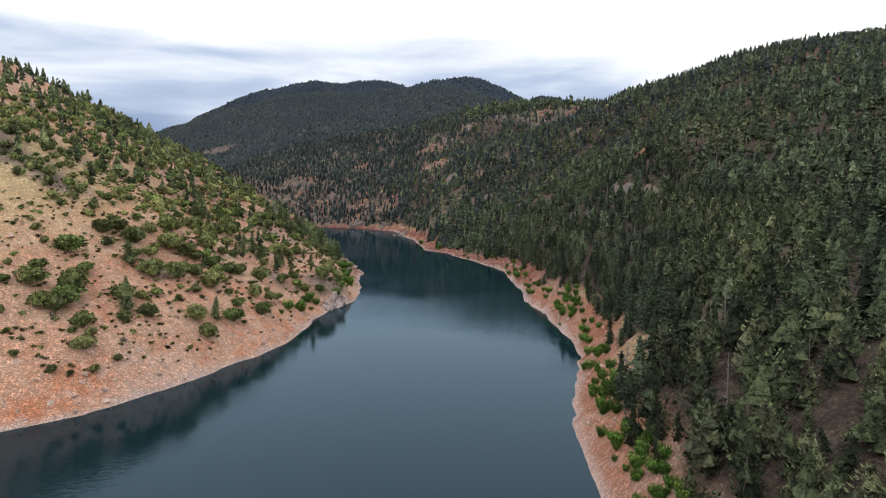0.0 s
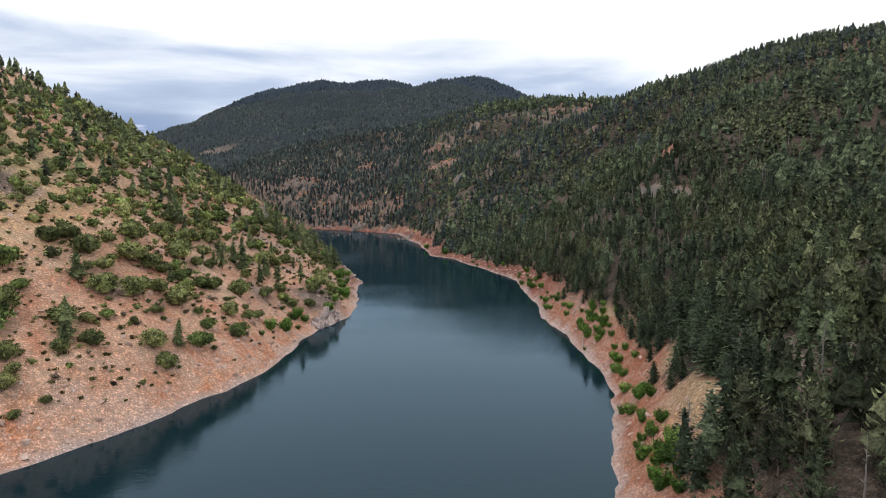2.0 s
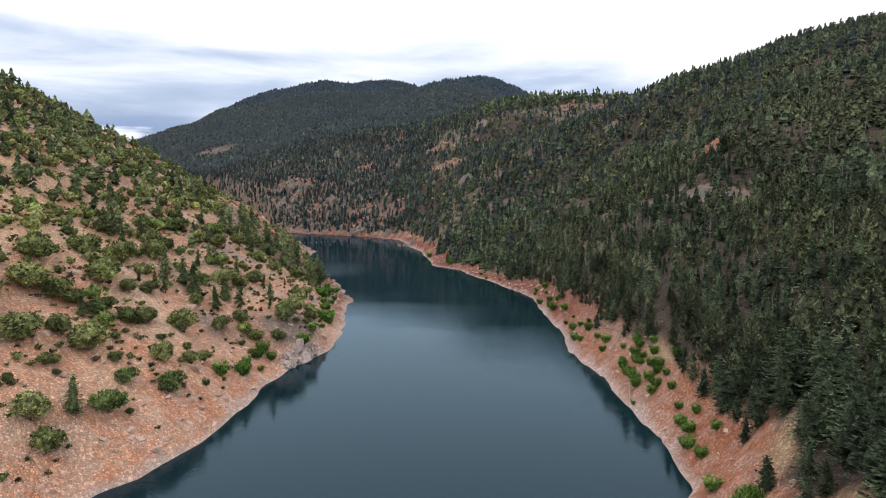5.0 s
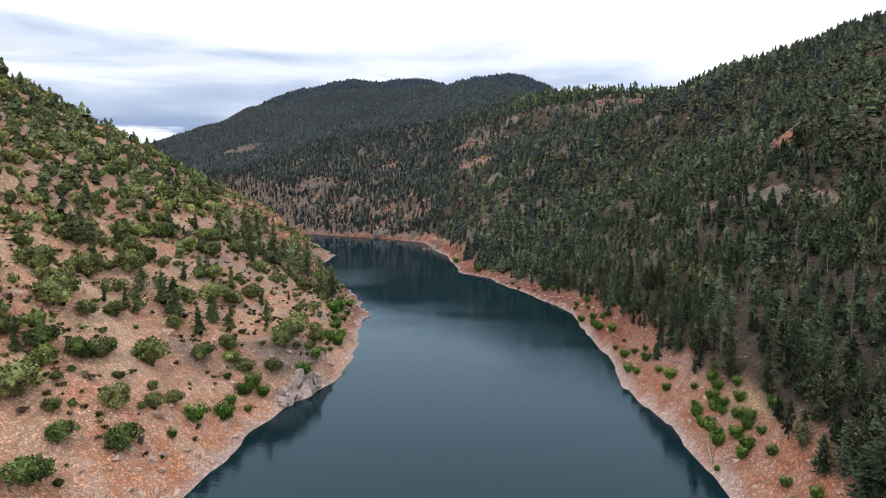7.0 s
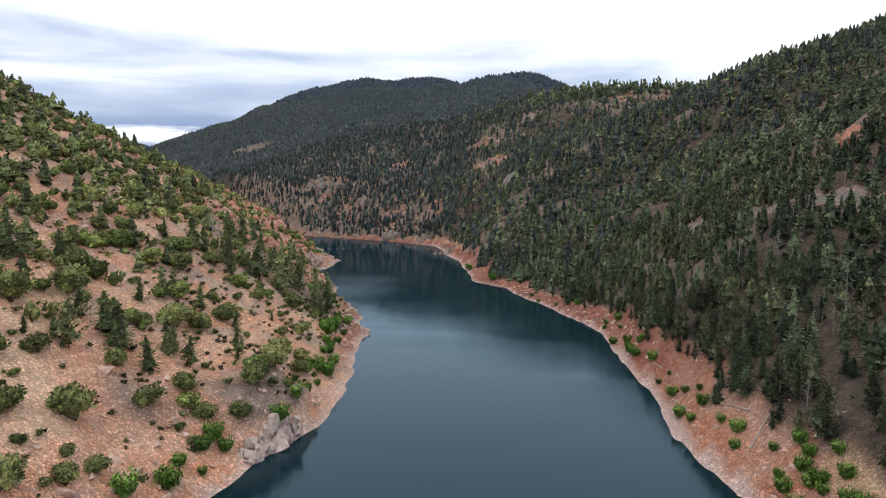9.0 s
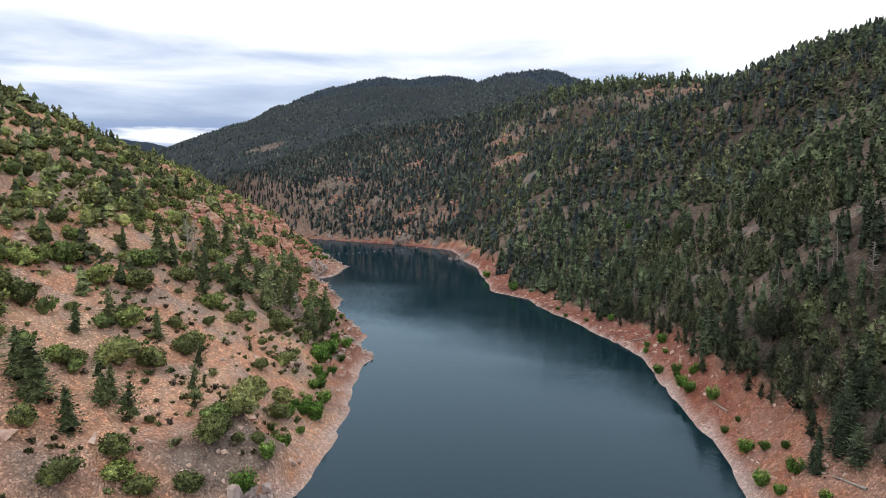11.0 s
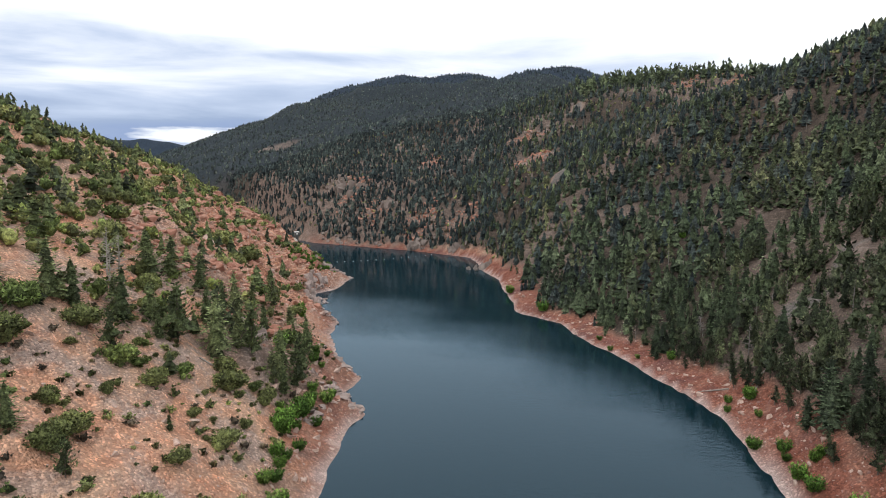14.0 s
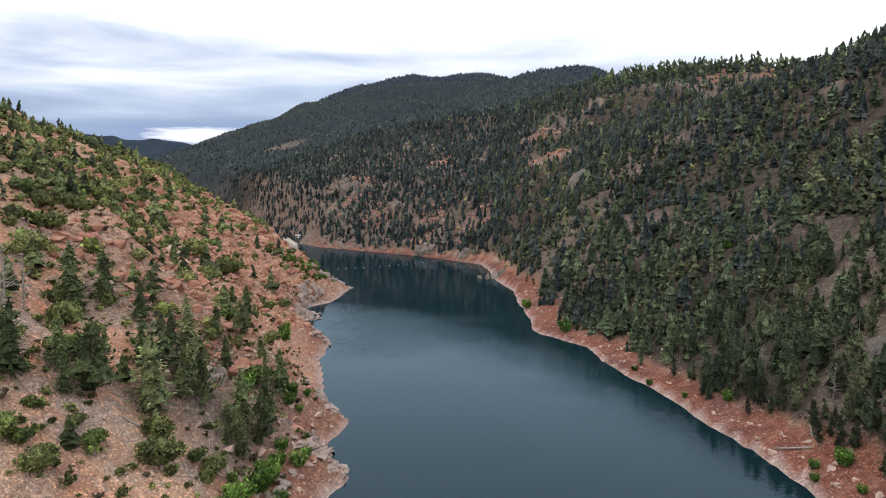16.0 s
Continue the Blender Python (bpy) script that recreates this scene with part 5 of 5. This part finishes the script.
x, y, u, w = jitter_grid(-110, 45, 95, 430, 0.95, 28)
l_, r_ = shore_gap(x, y)
inland = np.maximum(l_, r_)
rubble = smooth(14, 4, inland) * smooth(0.1, 0.6, inland) * 0.5 + np.where(l_ > 0, 0.10 + 0.5 * rockiness(x, y) * smooth(4, 14, l_), 0)
ok = (inland > 0.3) & (inland < 75) & (w < 0.75 * rubble * (0.3 + 1.6 * fbm(x / 12, y / 12, 101, 3)))
sz = 0.12 + 0.55 * u ** 6 + 0.16 * u * (l_ > 0) * smooth(9, 4, l_) + 0.3 * rockiness(x, y) * u ** 3
zz = ground_z(x[ok], y[ok]) + 0.1 * sz[ok]
scatter("loose_stones", STONES, x[ok], y[ok], zz, sz[ok], M_STONE, "broken red and buff stones strewn over bank and slope", "stones", 29)

x, y, u, w = jitter_grid(-30, 45, 150, 420, 0.62, 54)
l_, r_ = shore_gap(x, y)
ok = (r_ > 0.4) & (r_ < 10) & (w < 0.55 * smooth(0.42, 0.6, fbm(x / 14, y / 22, 109, 3)) * smooth(10, 6, r_))
sz = 0.10 + 0.26 * u ** 3
scatter("bank_rubble", STONES, x[ok], y[ok], ground_z(x[ok], y[ok]) + 0.05, sz[ok], M_RUBBLE, "dark red rubble heaped along the wooded bank", "stones", 55)

CRAGS = [stone_tris(random.Random(740 + k), 0.6 + 0.1 * (k % 3), 14) for k in range(7)]
x, y, u, w = jitter_grid(-150, 120, 280, 700, 1.7, 32)
l_, r_ = shore_gap(x, y)
place = np.where(l_ > 0, smooth(0.45, 0.9, rockiness(x, y)) * smooth(3, 12, l_) * smooth(80, 55, l_), crags(x, y) * smooth(2, 6, r_))
ok = (np.maximum(l_, r_) > 2) & (w < place * (0.2 + 1.3 * fbm(x / 10, y / 10, 103, 3)))
sz = 0.35 + 1.15 * u ** 3
slab = 1.0 + 0.9 * ((w * 7919) % 1)
lone = ok & (l_ > 0) & (y < 420)
order = np.where(lone)[0]
order = order[np.argsort(-sz[order])][:280]
lone = np.zeros(len(x), bool)
lone[order] = True
rest = ok & ~lone
scatter("crag_blocks", CRAGS, x[rest], y[rest], ground_z(x[rest], y[rest]) + 0.05, sz[rest], M_CRAG, "jutting red-brown ledges and blocks of broken rock", "rocks", 33, slab[rest])
crag_meshes = [tri_mesh("rock_ledge", tv, tt, M_CRAG) for tv, tt in CRAGS]
rg = random.Random(34)
for k in order:
    ob = tagged(new("rock_ledge", crag_meshes[rg.randrange(len(crag_meshes))]), "weathered red rock ledge jutting from the stony slope", "rock", "rock ledges on the stony slope")
    q = float(sz[k])
    ob.matrix_world = Matrix.LocRotScale((x[k], y[k], float(ground_z(x[k], y[k])) + 0.1 * q), Euler((rg.uniform(-0.25, 0.25), rg.uniform(-0.25, 0.25), rg.uniform(0, 6.28))), (q * float(slab[k]), q * rg.uniform(0.9, 1.5), q * rg.uniform(0.8, 1.2)))

# broken rock between the trees of the gorge
x, y, u, w = jitter_grid(-240, 60, 535, 740, 3.4, 58)
l_, r_ = shore_gap(x, y)
ok = (r_ > 2.5) & (w < 0.75 * smooth(0.46, 0.62, fbm(x / 24, y / 24, 111, 3)) * smooth(30, -30, x))
sz = 0.7 + 1.7 * u ** 2
scatter("gorge_rocks", CRAGS, x[ok], y[ok], ground_z(x[ok], y[ok]) + 0.1, sz[ok], M_GORGE, "grey-tan broken rock between the trees of the gorge", "rocks", 59)

boulders = []
for k, (tv, tt) in enumerate(STONES[:5]):
    boulders.append(tagged(new("boulder", tri_mesh("boulder", tv, tt, M_STONE)), "angular buff and red boulder sunk in the slope", "boulder", "boulders on the open slope"))
rg = random.Random(36)
rs = np.random.RandomState(31)
bx, by, bw = rs.uniform(-125, -38, 1500), rs.uniform(110, 430, 1500), rs.uniform(0, 1, 1500)
bl, _ = shore_gap(bx, by)
good = (bl > 5) & (bl < 60) & (bw < 0.15 + 0.75 * rockiness(bx, by))
for x, y in list(zip(bx[good], by[good]))[:240]:
    s = 0.35 + 1.2 * rg.random() ** 2.5
    copy_thing(boulders[rg.randrange(5)], Matrix.LocRotScale((x, y, float(ground_z(np.array(x), np.array(y))) + 0.15 * s), Euler((rg.uniform(-0.3, 0.3), rg.uniform(-0.3, 0.3), rg.uniform(0, 6.28))), (s * rg.uniform(0.8, 1.4), s, s * rg.uniform(0.7, 1.2))))


def outcrop(name, x, y, length, depth, high, turn, count, seed, label, material, flat=1.0):
    """A ledge of fractured blocks that lean on one another."""
    rg = random.Random(seed)
    z = float(ground_z(np.array(float(x)), np.array(float(y))))
    top = tagged(new(name), label, "rock", "rock outcrops by the water")
    top.matrix_world = pose(x, y, z, 0, 0, turn)
    inverse = top.matrix_world.inverted()
    for k in range(count):
        a, b = rg.uniform(-0.5, 0.5) * length, rg.uniform(-0.5, 0.5) * depth
        p = top.matrix_world @ Vector((a, b, 0))
        g = float(ground_z(np.array(p.x), np.array(p.y)))
        s = high * rg.uniform(0.3, 0.62) * (1 - 0.5 * abs(2 * a / length) ** 2)
        tv, tt = CRAGS[rg.randrange(len(CRAGS))]
        ob = part_of("block", tri_mesh("block", tv, tt, material), top)
        ob.matrix_local = inverse @ Matrix.LocRotScale((p.x, p.y, max(g, 0) + s * 0.35 * flat), Euler((rg.uniform(-0.4, 0.4), rg.uniform(-0.4, 0.4), rg.uniform(0, 6.28))), (s * rg.uniform(0.8, 1.4) / flat ** 0.5, s * rg.uniform(0.7, 1.1) / flat ** 0.5, s * flat * rg.uniform(1.1, 1.9)))
    return top


for k, (x, y, ln, dp, hi, tn, n) in enumerate(((-49, 289, 9, 4, 1.6, 60, 18), (-60, 281, 10, 4, 3.0, 70, 20), (-93, 400, 16, 5, 3.2, 90, 26), (-98, 430, 14, 5, 3.0, 60, 22), (-86, 380, 10, 4, 2.6, 120, 18))):
    outcrop("rock_outcrop", x, y, ln, dp, hi, tn, n, 40 + k, "fractured pinkish-grey rock ledge above the waterline", M_LEDGE)
for k, (x, y, ln, dp, hi, tn, n) in enumerate(((-40, 467, 12, 6, 3.4, 30, 22), (-84, 540, 12, 5, 5.0, -30, 20), (-58, 523, 12, 5, 4.0, -30, 16), (-150, 612, 26, 14, 7.0, -30, 26), (-112, 585, 18, 9, 5.5, -30, 20), (81, 292, 5, 5, 3.2, 0, 14))):
    outcrop("rock_outcrop", x, y, ln, dp, hi, tn, n, 60 + k, "weathered brown rock buttress among the trees", M_CRAG if x > 60 else M_GORGE)

for k, (x, y, ln, dp, tn, n) in enumerate(((-43.5, 283, 7, 3.5, 10, 20), (-45, 288, 8, 3, 120, 14), (-50, 302.5, 7, 2.5, 5, 14), (-55, 309, 10, 2.5, 125, 13), (-70.5, 352, 7, 3, 5, 12), (-85, 385, 14, 3.5, 118, 16), (-93, 434, 9, 4, 10, 16), (-45, 272, 9, 2, 95, 10))):
    outcrop("rock_ledge", x, y, ln, dp, 1.7, tn, n, 80 + k, "low pinkish-grey rock shelf at the waterline", M_LEDGE, 0.45)

outcrop("rock_outcrop", -37.6, 206.6, 14, 2.0, 2.8, 72, 44, 95, "fractured pinkish-grey rock face dropping into the water", M_FACE)

# ---- dam, intake tower and float line ----
dam = tagged(new("dam"), "low pale concrete dam across the narrow end of the lake", "dam")
dam.matrix_world = pose(-172, 566, 0, 0, 0, 31)
box_part("wall", (-1.6, 1.6, -26, 16, -6, 4.2), M_CONCRETE, dam, bevel=0.15)
box_part("parapet", (1.1, 1.5, -26, 16, 4.2, 5.1), M_CONCRETE, dam, bevel=0.06)
box_part("parapet", (-1.5, -1.1, -26, 16, 4.2, 5.1), M_CONCRETE, dam, bevel=0.06)
tower = tagged(new("intake_tower"), "dark concrete intake tower with a small white-roofed cabin", "tower")
tower.matrix_world = pose(-168.5, 571, 0, 0, 0, 31)
box_part("shaft", (-0.9, 0.9, -0.9, 0.9, -5, 5.0), M_DARK, tower, bevel=0.12)
cabin = box_part("cabin", (-1.5, 1.5, -1.5, 1.5, 5.0, 7.2), M_DARK, tower, bevel=0.08)
box_part("roof", (-1.6, 1.6, -1.6, 1.6, 7.2, 7.6), M_WHITE, cabin, "white metal roof", bevel=0.1)
for sx, sy in ((0, -1.52), (1.52, 0)):
    box_part("window", (sx - (0.5 if sx == 0 else 0.02), sx + (0.5 if sx == 0 else 0.02), sy - (0.5 if sy == 0 else 0.02), sy + (0.5 if sy == 0 else 0.02), 5.9, 6.7), M_WHITE, cabin, bevel=0.01)

bm = bmesh.new()
bmesh.ops.create_uvsphere(bm, u_segments=10, v_segments=7, radius=0.2)
for p in bm.verts:
    p.co.z = max(p.co.z, -0.3) * 0.8
buoy_mesh = bpy.data.meshes.new("buoy")
bm.to_mesh(buoy_mesh)
bm.free()
buoy_mesh.materials.append(M_WHITE)
for k in range(13):
    f = (k + rg.uniform(-0.15, 0.15)) / 12
    ob = tagged(new("buoy", buoy_mesh), "small pale float on the boom across the lake", "buoy", "floats of the boom")
    ob.location = (-112 + 40 * f, 484 + 37 * f - 5 * math.sin(3.14 * f), 0.12)

# ---- driftwood and fallen trunks on the banks ----
for x, y, z_turn, ln in ((31, 205, 40, 6), (33, 212, 110, 5), (26, 290, 60, 7), (27, 294, 20, 6), (25, 300, 75, 5), (22, 312, 35, 6), (30, 182, 80, 5), (-58, 262, 30, 4), (28, 246, 100, 5), (24, 297, 140, 6)):
    v, t = cone_tris([(0, 0, 0, 0.16), (0.05, 0, ln * 0.5, 0.13), (0.1, 0.05, ln, 0.05)], 6, rg, 0.12)
    ob = tagged(new("fallen_log", tri_mesh("fallen_log", v, t, M_DEAD)), "bleached fallen trunk lying on the bank", "log", "fallen logs on the banks")
    a = radians(z_turn)
    z0 = float(ground_z(np.array(float(x)), np.array(float(y))))
    z1 = float(ground_z(np.array(x + ln * math.cos(a)), np.array(y + ln * math.sin(a))))
    d = Vector((ln * math.cos(a), ln * math.sin(a), z1 - z0))
    ob.matrix_world = Matrix.Translation((x, y, z0 + 0.12)) @ d.to_track_quat("Z", "Y").to_matrix().to_4x4()
retire(junipers + scrub + willows + firs + pines + fine_firs + fine_pines + boulders)
